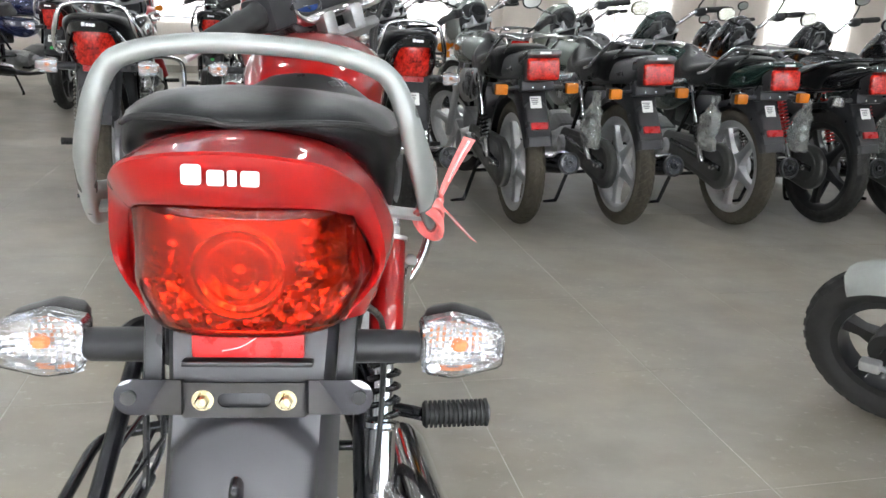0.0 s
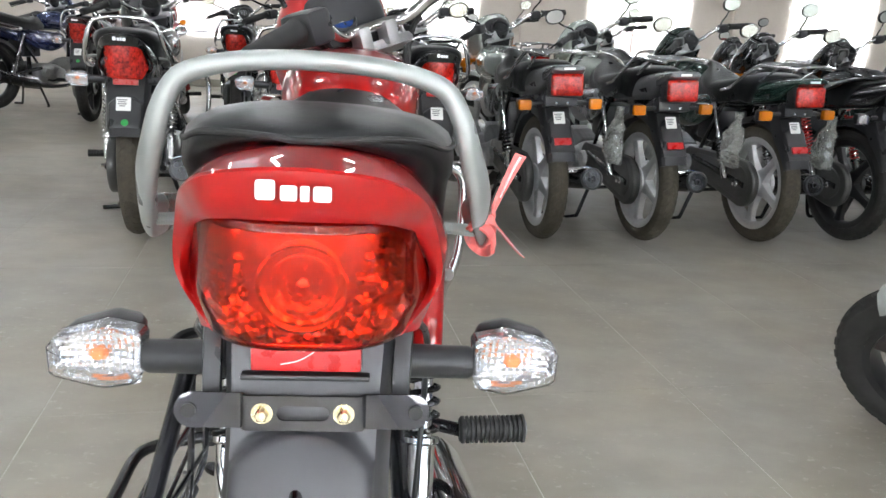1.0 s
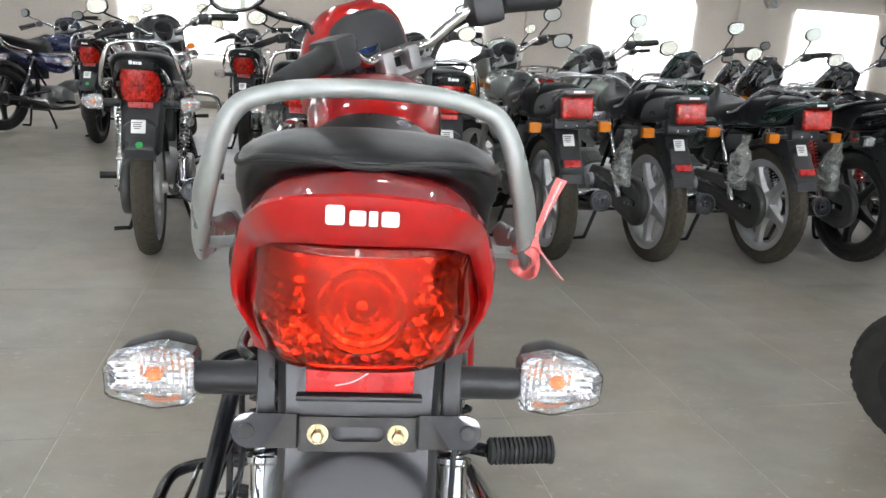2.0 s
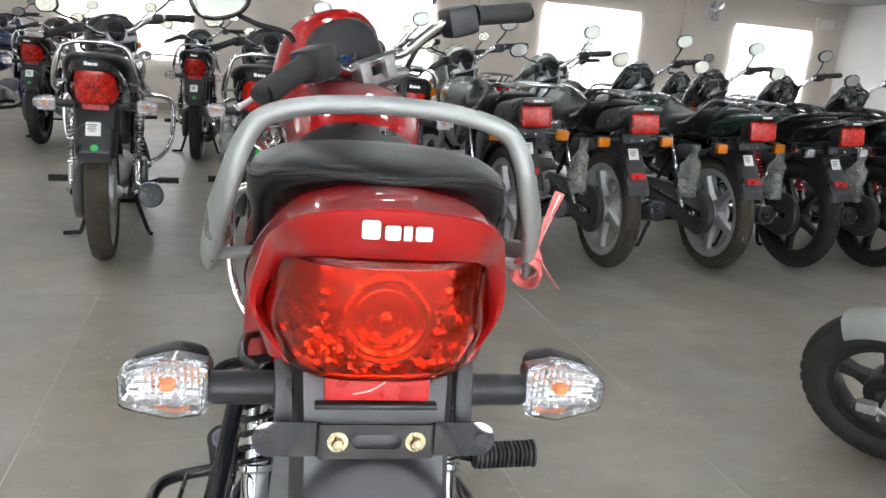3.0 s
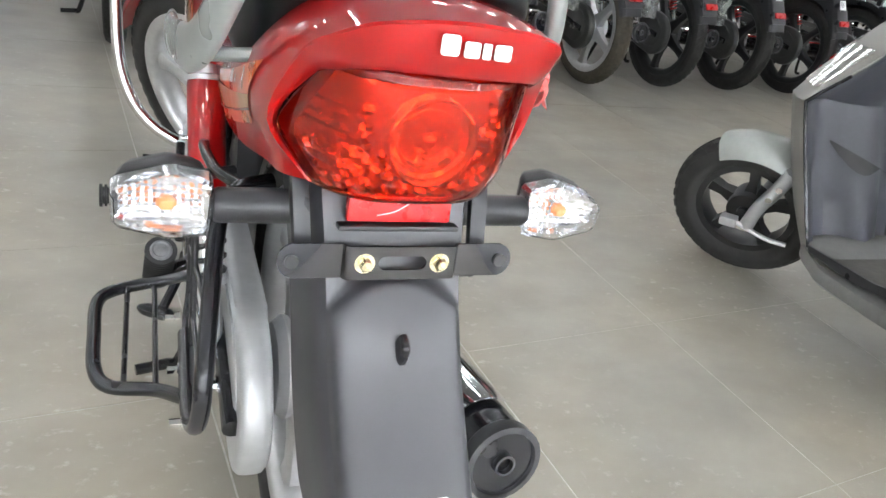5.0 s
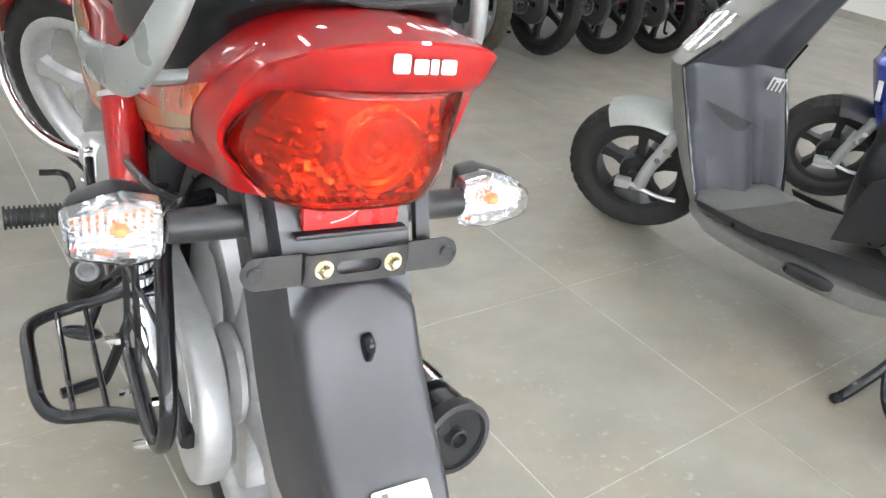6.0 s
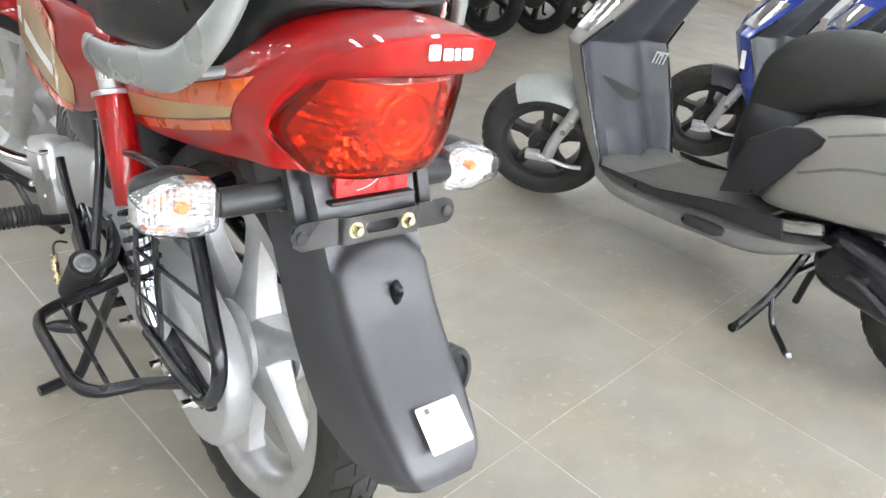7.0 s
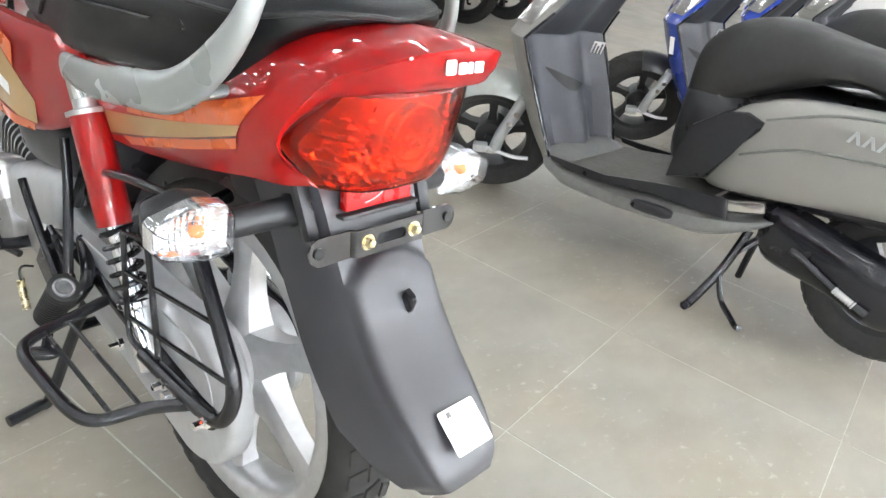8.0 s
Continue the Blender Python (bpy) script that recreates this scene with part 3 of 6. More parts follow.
def fender_mesh(width=0.078, cut=False):
    """The rear mudguard: a flanged plate with an arched, raised middle panel that sweeps back to a rounded tip."""
    stations = [  # y, z, half width, how proud the middle panel is
        (-0.145, 0.722, 0.086, 0.0), (-0.165, 0.69, 0.084, 0.004), (-0.183, 0.655, 0.081, 0.010), (-0.198, 0.625, 0.079, 0.015),
        (-0.220, 0.59, 0.078, 0.020), (-0.246, 0.553, 0.078, 0.021), (-0.282, 0.515, 0.077, 0.021), (-0.322, 0.482, 0.074, 0.019), (-0.352, 0.459, 0.069, 0.015), (-0.375, 0.438, 0.061, 0.010), (-0.387, 0.422, 0.044, 0.003)]
    if cut:
        stations = stations[:5] + [(-0.240, 0.556, 0.077, 0.016), (-0.262, 0.522, 0.072, 0.012), (-0.272, 0.506, 0.058, 0.004)]
    if cut == "long":
        stations = stations[:5] + [(-0.246, 0.55, 0.077, 0.016), (-0.268, 0.51, 0.078, 0.013), (-0.288, 0.465, 0.080, 0.010), (-0.299, 0.440, 0.078, 0.004)]
    S = spline(stations, 14)
    S[:, 2] *= width / 0.078
    half = ((0, 1.14), (0.15, 1.125), (0.28, 1.085), (0.40, 1.02), (0.50, 0.945), (0.59, 0.87), (0.66, 0.79), (0.72, 0.68), (0.76, 0.50), (0.785, 0.28), (0.80, 0.02), (0.815, -0.10), (0.85, -0.25), (0.90, -0.65), (0.95, -1.4), (0.985, -2.4), (1.0, -3.0))
    rows = []
    for i, (y, z, w, p) in enumerate(S):
        d = Vector((0, *(S[min(i + 1, len(S) - 1)][:2] - S[max(i - 1, 0)][:2]))).normalized()
        nrm = Vector((0, d.z, -d.y))
        if nrm.y > 0:
            nrm = -nrm
        deep = 1.0 - 0.6 * min(1, max(0, (0.50 - z) / 0.07)) if not cut else 1.0 - 0.6 * min(1, max(0, (0.60 - z) / 0.14))
        row = []
        for f, q in [(-f, q) for f, q in half[:0:-1]] + list(half):
            arch = min(1, max(0, (0.636 - 0.026 * (f / 0.75) ** 2 - z) / 0.016))
            off = p * q * arch * arch * (3 - 2 * arch) if q >= 0 else (0.02 if cut else 0.030) * q * deep
            row.append(Vector((w * f, y, z)) + nrm * off)
        rows.append(row)
    return sheet(rows, 0.003)


def arch_mesh(R=0.345, a0=20, a1=172, w=0.06):
    """A strip of mudguard round the wheel, angles up from straight ahead."""
    rows = []
    for a in np.linspace(radians(a0), radians(a1), 22):
        row = []
        for f in (-1, -0.93, -0.6, 0, 0.6, 0.93, 1):
            r = R - 0.03 * (abs(f) == 1) - 0.006 * abs(f)
            row.append((w * f, r * math.cos(a), AXLE + r * math.sin(a)))
        rows.append(row)
    return sheet(rows, 0.003)


def case_mesh():
    """The chain case: one smooth cover over both sprockets."""
    out = []
    for k in range(19):
        a = radians(88 + 184 * k / 18)
        out.append((0.0 + 0.118 * math.cos(a), AXLE + 0.118 * math.sin(a)))
    for k in range(11):
        a = radians(-88 + 176 * k / 10)
        out.append((0.52 + 0.062 * math.cos(a), 0.36 + 0.062 * math.sin(a)))
    m = Matrix(((0, 0, 1, -0.088), (1, 0, 0, 0), (0, 1, 0, 0), (0, 0, 0, 1)))
    bm = prism(out, 0.04, m, 0.014, seg=3)
    inner = [(y * 0.78 + 0.02, AXLE + (z - AXLE) * 0.72 + 0.006) for y, z in out]
    prism(inner, 0.046, m, 0.008, bm)
    return bm


def engine_mesh():
    bm = hull([(0.44, 0.32, 0.05, 0.05, 0.05), (0.47, 0.32, 0.085, 0.085, 0.085), (0.58, 0.31, 0.1, 0.1, 0.1), (0.7, 0.30, 0.1, 0.1, 0.1), (0.78, 0.30, 0.08, 0.08, 0.08), (0.80, 0.30, 0.05, 0.05, 0.05)], 20, 3)
    for x, s in ((-0.1, -1), (0.1, 1)):
        lathe([(0.0, 0.045), (0.05, 0.045), (0.066, 0.035), (0.072, 0.0), (0.078, -0.02)], pose(x, 0.69, 0.30, 0, 90 * s, 0), 28, bm)
        lathe([(0.0, 0.03), (0.035, 0.03), (0.044, 0.02), (0.05, -0.02)], pose(x, 0.53, 0.33, 0, 90 * s, 0), 24, bm)
    return bm


BARREL = between((0, 0.74, 0.345), (0, 0.95, 0.42))


def cylinder_mesh():
    bm = lathe([(0, 0), (0.046, 0), (0.046, 0.17), (0, 0.17)], BARREL, 16)
    box((0.11, 0.1, 0.065), BARREL @ pose(0, 0, 0.185), 0.018, bm)
    return bm


BLINK = [(-0.0400, 0.0165), (-0.0395, -0.0145), (0.009, -0.0275), (0.0395, -0.0225), (0.0425, 0.023), (0.008, 0.0305)]


BLINK_LINE = []
for (ax, az), (bx, bz) in zip(BLINK, BLINK[1:] + BLINK[:1]):
    BLINK_LINE += [(ax + (bx - ax) * t, az + (bz - az) * t) for t in (0.10, 0.17, 0.35, 0.65, 0.83, 0.90)]


def blinker_rings(spec, s):
    return [[(s * x * k, y, z * k + 0.26 * max(0, y - 0.014)) for x, z in BLINK_LINE] for y, k in spec]


def ring_skin(spec, s):
    bm = bmesh.new()
    skin(bm, blinker_rings(spec, s))
    return bm


def blinker_reflector(s):
    """Upright flutes and cross steps of a mirror behind the lens."""
    rows = []
    for i in range(19):
        z = -0.029 + 0.058 * i / 18
        row = []
        for k in range(25):
            x = -0.040 + 0.080 * k / 24
            lim = np.interp(z, [-0.0335, -0.025, -0.009, 0.011, 0.024, 0.033], [0.05, 0.6, 0.97, 0.97, 0.55, 0.1])
            x = max(-0.0405 * lim - 0.001, min(0.0405 * min(1, lim + 0.42), x))
            bowl = 0.008 - 14 * (0.0009 - min(0.0009, x * x * 0.55 + z * z * 0.7))
            row.append((s * x, 0.004 - bowl * 0.9 + 0.0011 * (k % 2) + 0.0010 * (i % 2), z))
        rows.append(row)
    return sheet(rows)


def blinker(root, side, x, y, z, stalk_x, lens, turn=0):
    """An indicator on its stalk: stalk, housing, lens, reflector and bulb."""
    part("indicator_stalk", lathe([(0.0, 0), (0.0195, 0), (0.0195, 0.012), (0.0165, 0.016), (0.016, x - stalk_x - 0.047), (0.014, x - stalk_x - 0.0425), (0.0, x - stalk_x - 0.0425)], pose(side * stalk_x, y, z, 0, 90 * side, 0), 24), PLASTIC, root)
    b = shared("blinkhouse%d" % side, "indicator_housing", lambda: ring_skin([(0.0165, 0.86), (0.017, 0.91), (0.024, 0.92), (0.034, 0.86), (0.046, 0.68), (0.054, 0.40), (0.056, 0.1)], -side), PLASTIC, root, m=pose(side * x, y, z, 0, 0, turn), angle=75)
    if lens is not LENS_CLEAR:
        shared("blinklens%d" % side, "lens", lambda: ring_skin([(0.004, 1.0), (-0.010, 0.99), (-0.021, 0.90), (-0.025, 0.66), (-0.026, 0.3)], -side), lens, b)
        return b
    glass = shared("blinkclear%d" % side, "lens", lambda: sheet([r + r[:1] for r in blinker_rings([(0.0165, 1.02), (-0.004, 1.012), (-0.013, 0.985), (-0.0185, 0.93), (-0.0215, 0.80), (-0.0235, 0.5), (-0.0245, 0.02)], -side)], 0.0012), LENS_FLUTED, b)
    glass.visible_shadow = False
    shared("blinkref%d" % side, "reflector", lambda: blinker_reflector(-side), BLINK_SILVER, b, angle=5)
    shared("blinkrim%d" % side, "lens_rim", lambda: sheet([r + r[:1] for r in blinker_rings([(0.0155, 1.0), (0.008, 0.995), (-0.001, 0.985), (-0.003, 0.95), (0.001, 0.84)], -side)], 0.001), BLINK_SILVER, b)
    shared("bulb", "bulb", lambda: lathe([(0, -0.018), (0.007, -0.016), (0.011, -0.009), (0.010, 0.0), (0.006, 0.008)], pose(0, 0, 0, -90), 14), BULB, b, m=pose(side * -0.004, -0.002, 0.004) @ Matrix.Diagonal((0.8, 0.6, 0.62, 1)))
    return b


def lettering(parts, m):
    """White strokes of a maker's mark, as plain shapes: boxes of x, z, w, h."""
    bm = bmesh.new()
    for x, z, w, h in parts:
        prism(rounded(w, h, min(w, h) * 0.16, 2), 0.0012, m @ pose(x, 0, z, 90), 0, bm)
    return bm


MARK = [(-0.0195, 0.0008, 0.0135, 0.0140), (-0.0035, -0.0010, 0.0115, 0.0108), (0.0075, -0.0010, 0.0062, 0.0108), (0.0195, -0.0010, 0.0125, 0.0108)]


def front_end(root, st, paint, rims, visor, clear=True):
    """All that turns with the handlebar, turned by the matrix st."""
    wheel(root, "front_wheel", rims, RUBBER, st @ pose(0, 1.235, 0.302))
    for s in (-1, 1):
        shared("forktop%d" % s, "fork_tube", lambda: lathe([(0, 0), (0.0155, 0), (0.0155, 0.34), (0, 0.34)], between((s * 0.085, 1.005, 0.63), (s * 0.085, 0.845, 0.95)), 16), CHROME, root, m=st)
        shared("forklow%d" % s, "fork_leg", lambda: lathe([(0, 0), (0.02, 0), (0.022, 0.03), (0.021, 0.34), (0.026, 0.35), (0.026, 0.38), (0.017, 0.385)], between((s * 0.085, 1.215, 0.275), (s * 0.085, 1.0, 0.645)), 18), ALLOY, root, m=st)
    sh = Matrix.Translation((0.042, 0, -0.018)) @ st if clear else st
    fat = 1.3 if clear else 1.0
    shared("clamp", "triple_clamp", lambda: box((0.2, 0.05, 0.024), pose(0, 0.86, 0.935, -26), 0.011, box((0.2, 0.07, 0.03), pose(0, 0.93, 0.79, -26), 0.012, box((0.03, 0.04, 0.05), pose(-0.035, 0.84, 0.965), 0.006, box((0.03, 0.04, 0.05), pose(0.035, 0.84, 0.965), 0.006)))), ENGINE_ALLOY if clear else ALLOY, root, m=sh)
    shared("ffender", "front_fender", lambda: sheet([[(0.06 * f, 1.235 + (0.335 - 0.035 * abs(f) ** 3) * math.cos(a), 0.302 + (0.335 - 0.035 * abs(f) ** 3) * math.sin(a)) for f in (-1, -0.85, -0.5, 0, 0.5, 0.85, 1)] for a in np.linspace(radians(25), radians(190), 24)], 0.003), paint, root, m=st)
    bar = shared("bar", "handlebar", lambda: tube([(-0.35, 0.70, 1.01), (-0.25, 0.735, 1.025), (-0.17, 0.77, 1.03), (-0.09, 0.83, 0.985), (-0.035, 0.84, 0.985), (0.035, 0.84, 0.985), (0.09, 0.83, 0.985), (0.17, 0.77, 1.03), (0.25, 0.735, 1.025), (0.35, 0.70, 1.01)], 0.0115, 10, 4), CHROME, root, m=sh)
    for s in (-1, 1):
        shared("grip%d%.1f" % (s, fat), "grip", lambda: tube([(s * 0.365, 0.694, 1.007), (s * 0.355, 0.698, 1.009), (s * 0.25, 0.735, 1.025), (s * 0.235, 0.74, 1.027)], [0.014 * fat, 0.0175 * fat, 0.0165 * fat, 0.02 * fat], 14, 4), GRIP, bar)
        shared("lever%d" % s, "lever", lambda: tube([(s * 0.21, 0.79, 1.02), (s * 0.25, 0.80, 1.015), (s * 0.35, 0.765, 0.995), (s * 0.385, 0.755, 0.99)], [0.008, 0.006, 0.005, 0.006], 8, 3), STEEL if not clear else ALLOY, bar)
        shared("switch%d%.1f" % (s, fat), "switch_box", lambda: box((0.055 * fat, 0.055 * fat, 0.05 * fat), pose(s * 0.2, 0.758, 1.024, 0, 0, -s * 22), 0.014), PLASTIC, bar)
        if clear:
            for k in range(2):
                part("cable", tube([(s * (0.19 - 0.02 * k), 0.79, 1.01), (s * (0.15 - 0.02 * k), 0.83, 0.995 - 0.01 * k), (s * (0.10 - 0.02 * k), 0.85, 0.94 - 0.02 * k), (s * 0.06, 0.84, 0.86)], 0.0055, 8, 4), GRIP, bar)
        mr = shared("mirrorstem%d" % s, "mirror", lambda: tube([(s * 0.19, 0.765, 1.04), (s * 0.2, 0.765, 1.06), (s * 0.25, 0.77, 1.085), (s * 0.285, 0.775, 1.11)], 0.005, 8, 4), STEEL, root, m=st)
        shared("mirrorhead%d" % s, "mirror_head", lambda: hull([(-0.005, 0, 0.050, 0.036, 0.036), (0.002, 0, 0.054, 0.040, 0.040), (0.018, 0, 0.047, 0.035, 0.035), (0.032, 0, 0.022, 0.016, 0.016)], 20, 3, power=2.3), STEEL, mr, m=pose(s * 0.31, 0.77, 1.145, -4, 0, -30))
        shared("mirrorglass%d" % s, "mirror_glass", lambda: hull([(-0.0075, 0, 0.046, 0.033, 0.033), (-0.0045, 0, 0.046, 0.033, 0.033)], 20, 1, power=2.3), MIRROR, mr, m=pose(s * 0.31, 0.77, 1.145, -4, 0, -30))
    head = shared("visor" + visor, "headlamp_cowl", lambda: hull([(0.872, 0.95, 0.10, 0.095, 0.06), (0.89, 0.945, 0.122, 0.125, 0.10), (0.93, 0.935, 0.132, 0.135, 0.115), (0.98, 0.92, 0.128, 0.11, 0.12), (1.03, 0.90, 0.112, 0.075, 0.11), (1.07, 0.875, 0.085, 0.045, 0.085), (1.085, 0.87, 0.06, 0.03, 0.06)], 26, 4, power=2.7), paint, root, m=st)
    shared("headlens", "headlamp_lens", lambda: hull([(1.055, 0.86, 0.082, 0.05, 0.07), (1.085, 0.855, 0.075, 0.045, 0.06), (1.1, 0.85, 0.05, 0.03, 0.035), (1.104, 0.85, 0.02, 0.012, 0.015)], 20, 3), LENS_CLEAR, head)
    shared("shroud", "dash_shroud", lambda: hull([(0.858, 0.955, 0.07, 0.06, 0.05), (0.866, 0.95, 0.1, 0.095, 0.07), (0.885, 0.945, 0.112, 0.112, 0.09)], 24, 3, power=2.7), PLASTIC, head)
    dash = shared("dash", "instrument_panel", lambda: lathe([(0.0, 0.022), (0.042, 0.022), (0.045, 0.03), (0.050, 0.026), (0.052, -0.02), (0.03, -0.035)], pose(0, 0.845, 0.985, 40), 26), PLASTIC, root, m=st if not clear else Matrix.Translation((-0.032, 0.02, -0.022)) @ st @ Matrix.Translation((0, 0.845, 0.985)) @ Matrix.Scale(0.82, 4) @ Matrix.Translation((0, -0.845, -0.985)))
    shared("dialface", "dial", lambda: lathe([(0, 0.024), (0.040, 0.024), (0.040, 0.021)], pose(0, 0.845, 0.985, 40), 26), DIAL if clear else BLACK_PAINT, dash)
    if clear:
        shared("dialring", "dial_ring", lambda: lathe([(0.015, 0.0245), (0.015, 0.026), (0.018, 0.026), (0.018, 0.0245)], pose(0, 0.845, 0.985, 40), 26, close=True), CHROME, dash)
    for s in (-1, 1):
        shared("fblink%d" % s, "front_indicator", lambda: hull([(0.955, 0.84, 0.028, 0.022, 0.022, s * 0.17), (0.975, 0.84, 0.034, 0.027, 0.027, s * 0.175), (1.0, 0.84, 0.03, 0.024, 0.024, s * 0.175), (1.01, 0.84, 0.012, 0.01, 0.01, s * 0.175)], 14, 2, tube([(s * 0.09, 0.965, 0.84), (s * 0.15, 0.965, 0.84)], 0.01)), LENS_CLEAR if visor == "cowl" else LENS_AMBER, root, m=st)


def leg_guard(root):
    for s in (-1, 1):
        shared("guard%d" % s, "leg_guard", lambda: tube([(s * 0.03, 0.86, 0.66), (s * 0.18, 0.93, 0.665), (s * 0.255, 0.955, 0.64), (s * 0.27, 0.95, 0.56), (s * 0.255, 0.92, 0.42), (s * 0.19, 0.88, 0.33), (s * 0.04, 0.84, 0.27)], 0.0125, 10, 5), CHROME, root)


def shock(root, s, cover, coil, tall=True):
    top, low = (s * 0.137, 0.255, 0.665), (s * 0.132, 0.10, 0.332)
    L = (Vector(top) - Vector(low)).length
    m = between(low, top)
    a = shared("shockbody", "shock_absorber", lambda: lathe([(0.0, -0.012), (0.016, -0.012), (0.018, 0.01), (0.0185, 0.03), (0.0185, 0.08), (0.0245, 0.084), (0.0245, 0.091), (0.014, 0.093), (0.014, 0.23), (0.010, 0.24), (0.010, L), (0.017, L + 0.005), (0.017, L + 0.03), (0, L + 0.032)], n=20), CHROME, root, m=m)
    shared("shockcoil", "spring", lambda: helix(0.0215, 0.115 if cover else 0.25, 6 if cover else 13, 0.0038), coil, a, m=pose(0, 0, 0.094))
    if cover:
        shared("shockcover", "shock_cover", lambda: lathe([(0.022, 0.200), (0.0245, 0.200), (0.0245, L - 0.022), (0.0235, L - 0.016), (0.012, L - 0.014)], n=28), cover, a)
        shared("shockcap", "shock_cap", lambda: lathe([(0.010, L - 0.016), (0.0275, L - 0.016), (0.0275, L - 0.010), (0.016, L - 0.007), (0.016, L + 0.02), (0.010, L + 0.022)], n=24), ALLOY, a)


def running_gear(root, rims, tyre, steer, paint, visor, cover, coil, guard, clear=True):
    """Wheels, engine, frame, exhaust, stand and front end."""
    ahead = 0.04 if clear else 0.0
    wheel(root, "rear_wheel", rims, tyre, pose(0, ahead * 1.5, AXLE + 0.2 * ahead, 40) @ Matrix.Scale(1 + 1.3 * ahead, 4), 6 if clear else 5, 50 if clear else 20)
    shared("drum", "brake_drum", lambda: lathe([(0.0, 0.055), (0.05, 0.055), (0.062, 0.048), (0.066, 0.03)], pose(0, 0, AXLE) @ AX, 28), ALLOY, root, m=pose(0, ahead, 0))
    shared("case", "chain_case", case_mesh, SILVER if clear else CASE_GREY, root, m=pose(0, ahead, 0))
    for s in (-1, 1):
        shared("swing%d" % s, "swingarm", lambda: tube([(s * 0.105, 0.47, 0.37), (s * 0.108, 0.2, 0.34), (s * 0.112, -0.045, AXLE)], [0.016, 0.017, 0.014], 10, 4), STEEL, root)
        shared("nut%d" % s, "axle_nut", lambda: lathe([(0.0, 0.0), (0.014, 0.0), (0.014, 0.012), (0.008, 0.013), (0.008, 0.03), (0, 0.03)], pose(s * 0.115, 0, AXLE, 0, 90 * s, 0), 8), CHROME, root, m=pose(0, ahead, 0))
        shock(root, s, cover, coil)
        lift = 0.055 if clear else 0.0
        shared("footpeg%d" % s, "footpeg", lambda: peg_mesh(0.1, 0.018), GRIP, root, m=pose(s * (0.2 - 0.4 * lift), 0.56, 0.265 + 1.1 * lift, 0, 90 * s, 0) @ Matrix.Scale(1 + 2 * lift, 4))
        shared("pegarm%d" % s, "peg_bracket", lambda: tube([(s * 0.08, 0.57, 0.25), (s * 0.15, 0.565, 0.25), (s * 0.2, 0.56, 0.265)], 0.011), STEEL, root, m=pose(0, 0, lift))
    shared("engine", "engine", engine_mesh, ENGINE_ALLOY, root)
    cyl = shared("cylinder", "cylinder", cylinder_mesh, ENGINE_ALLOY, root)
    for k in range(8):
        shared("fin", "cooling_fin", lambda: prism(rounded(0.13, 0.125, 0.03), 0.006), ENGINE_ALLOY, cyl, m=BARREL @ pose(0, 0, 0.018 + 0.017 * k))
    shared("frame", "frame", lambda: tube([(0, 0.92, 0.80), (0, 0.7, 0.77), (0, 0.5, 0.70), (0, 0.44, 0.5), (0, 0.44, 0.3)], 0.02, 10, 4, tube([(-0.075, 0.45, 0.72), (-0.095, 0.2, 0.735), (-0.085, -0.13, 0.765)], 0.013, 8, 4, tube([(0.075, 0.45, 0.72), (0.095, 0.2, 0.735), (0.085, -0.13, 0.765)], 0.013, 8, 4, tube([(-0.09, 0.44, 0.42), (-0.105, 0.3, 0.6), (-0.1, 0.22, 0.72)], 0.011, 8, 4, tube([(0.09, 0.44, 0.42), (0.105, 0.3, 0.6), (0.1, 0.22, 0.72)], 0.011, 8, 4, tube([(0, 0.94, 0.75), (0, 0.965, 0.6), (0, 0.93, 0.36)], 0.016, 8, 4)))))), STEEL, root)
    shared("battery", "air_box", lambda: box((0.18, 0.2, 0.17), pose(0, 0.4, 0.56), 0.02), PLASTIC, root)
    ex = shared("muffler", "exhaust", lambda: tube([(0.06, 0.97, 0.40), (0.09, 0.96, 0.30), (0.105, 0.85, 0.205), (0.125, 0.62, 0.19), (0.15, 0.42, 0.215), (0.165, 0.33, 0.235), (0.178, 0.15, 0.270), (0.198, -0.165, 0.330)], [0.017, 0.017, 0.017, 0.018, 0.026, 0.042, 0.051, 0.048], 18, 5), STEEL, root)
    m = between((0.178, 0.15, 0.270), (0.198, -0.165, 0.330))
    Lm = (Vector((0.198, -0.165, 0.330)) - Vector((0.178, 0.15, 0.270))).length
    shared("mufcap", "end_cap", lambda: lathe([(0.0485, Lm - 0.02), (0.052, Lm - 0.015), (0.052, Lm + 0.004), (0.044, Lm + 0.005), (0.040, Lm - 0.012), (0.014, Lm - 0.012), (0.014, Lm + 0.008), (0.011, Lm + 0.008), (0.010, Lm - 0.03), (0, Lm - 0.03)], m, 28), DARK_METAL, ex)
    shared("mufshield", "heat_shield", lambda: sheet([[m @ Vector((0.0575 * math.cos(a), 0.0575 * math.sin(a), z)) for a in np.linspace(radians(35 + k), radians(150 - k), 9)] for z, k in ((-0.18, 25), (-0.16, 5), (-0.05, 0), (0.1, 0), (0.24, 4), (0.262, 22))], 0.002), CHROME, ex)
    st = shared("stand", "centre_stand", lambda: tube([(-0.08, 0.42, 0.27), (-0.12, 0.45, 0.13), (-0.155, 0.465, 0.02), (-0.175, 0.462, 0.014), (-0.232, 0.45, 0.012)], 0.0105, 8, 4, tube([(0.08, 0.42, 0.27), (0.12, 0.45, 0.13), (0.155, 0.465, 0.02), (0.17, 0.44, 0.012)], 0.0105, 8, 4, tube([(-0.1, 0.44, 0.18), (0.1, 0.44, 0.18)], 0.01))), STEEL, root)
    p = Vector((0, 0.86, 0.93))
    turn = Matrix.Translation(p) @ Matrix.Rotation(radians(steer), 4, Vector((0, -math.sin(radians(26)), math.cos(radians(26))))) @ Matrix.Translation(-p)
    front_end(root, turn, paint, rims, visor, clear)
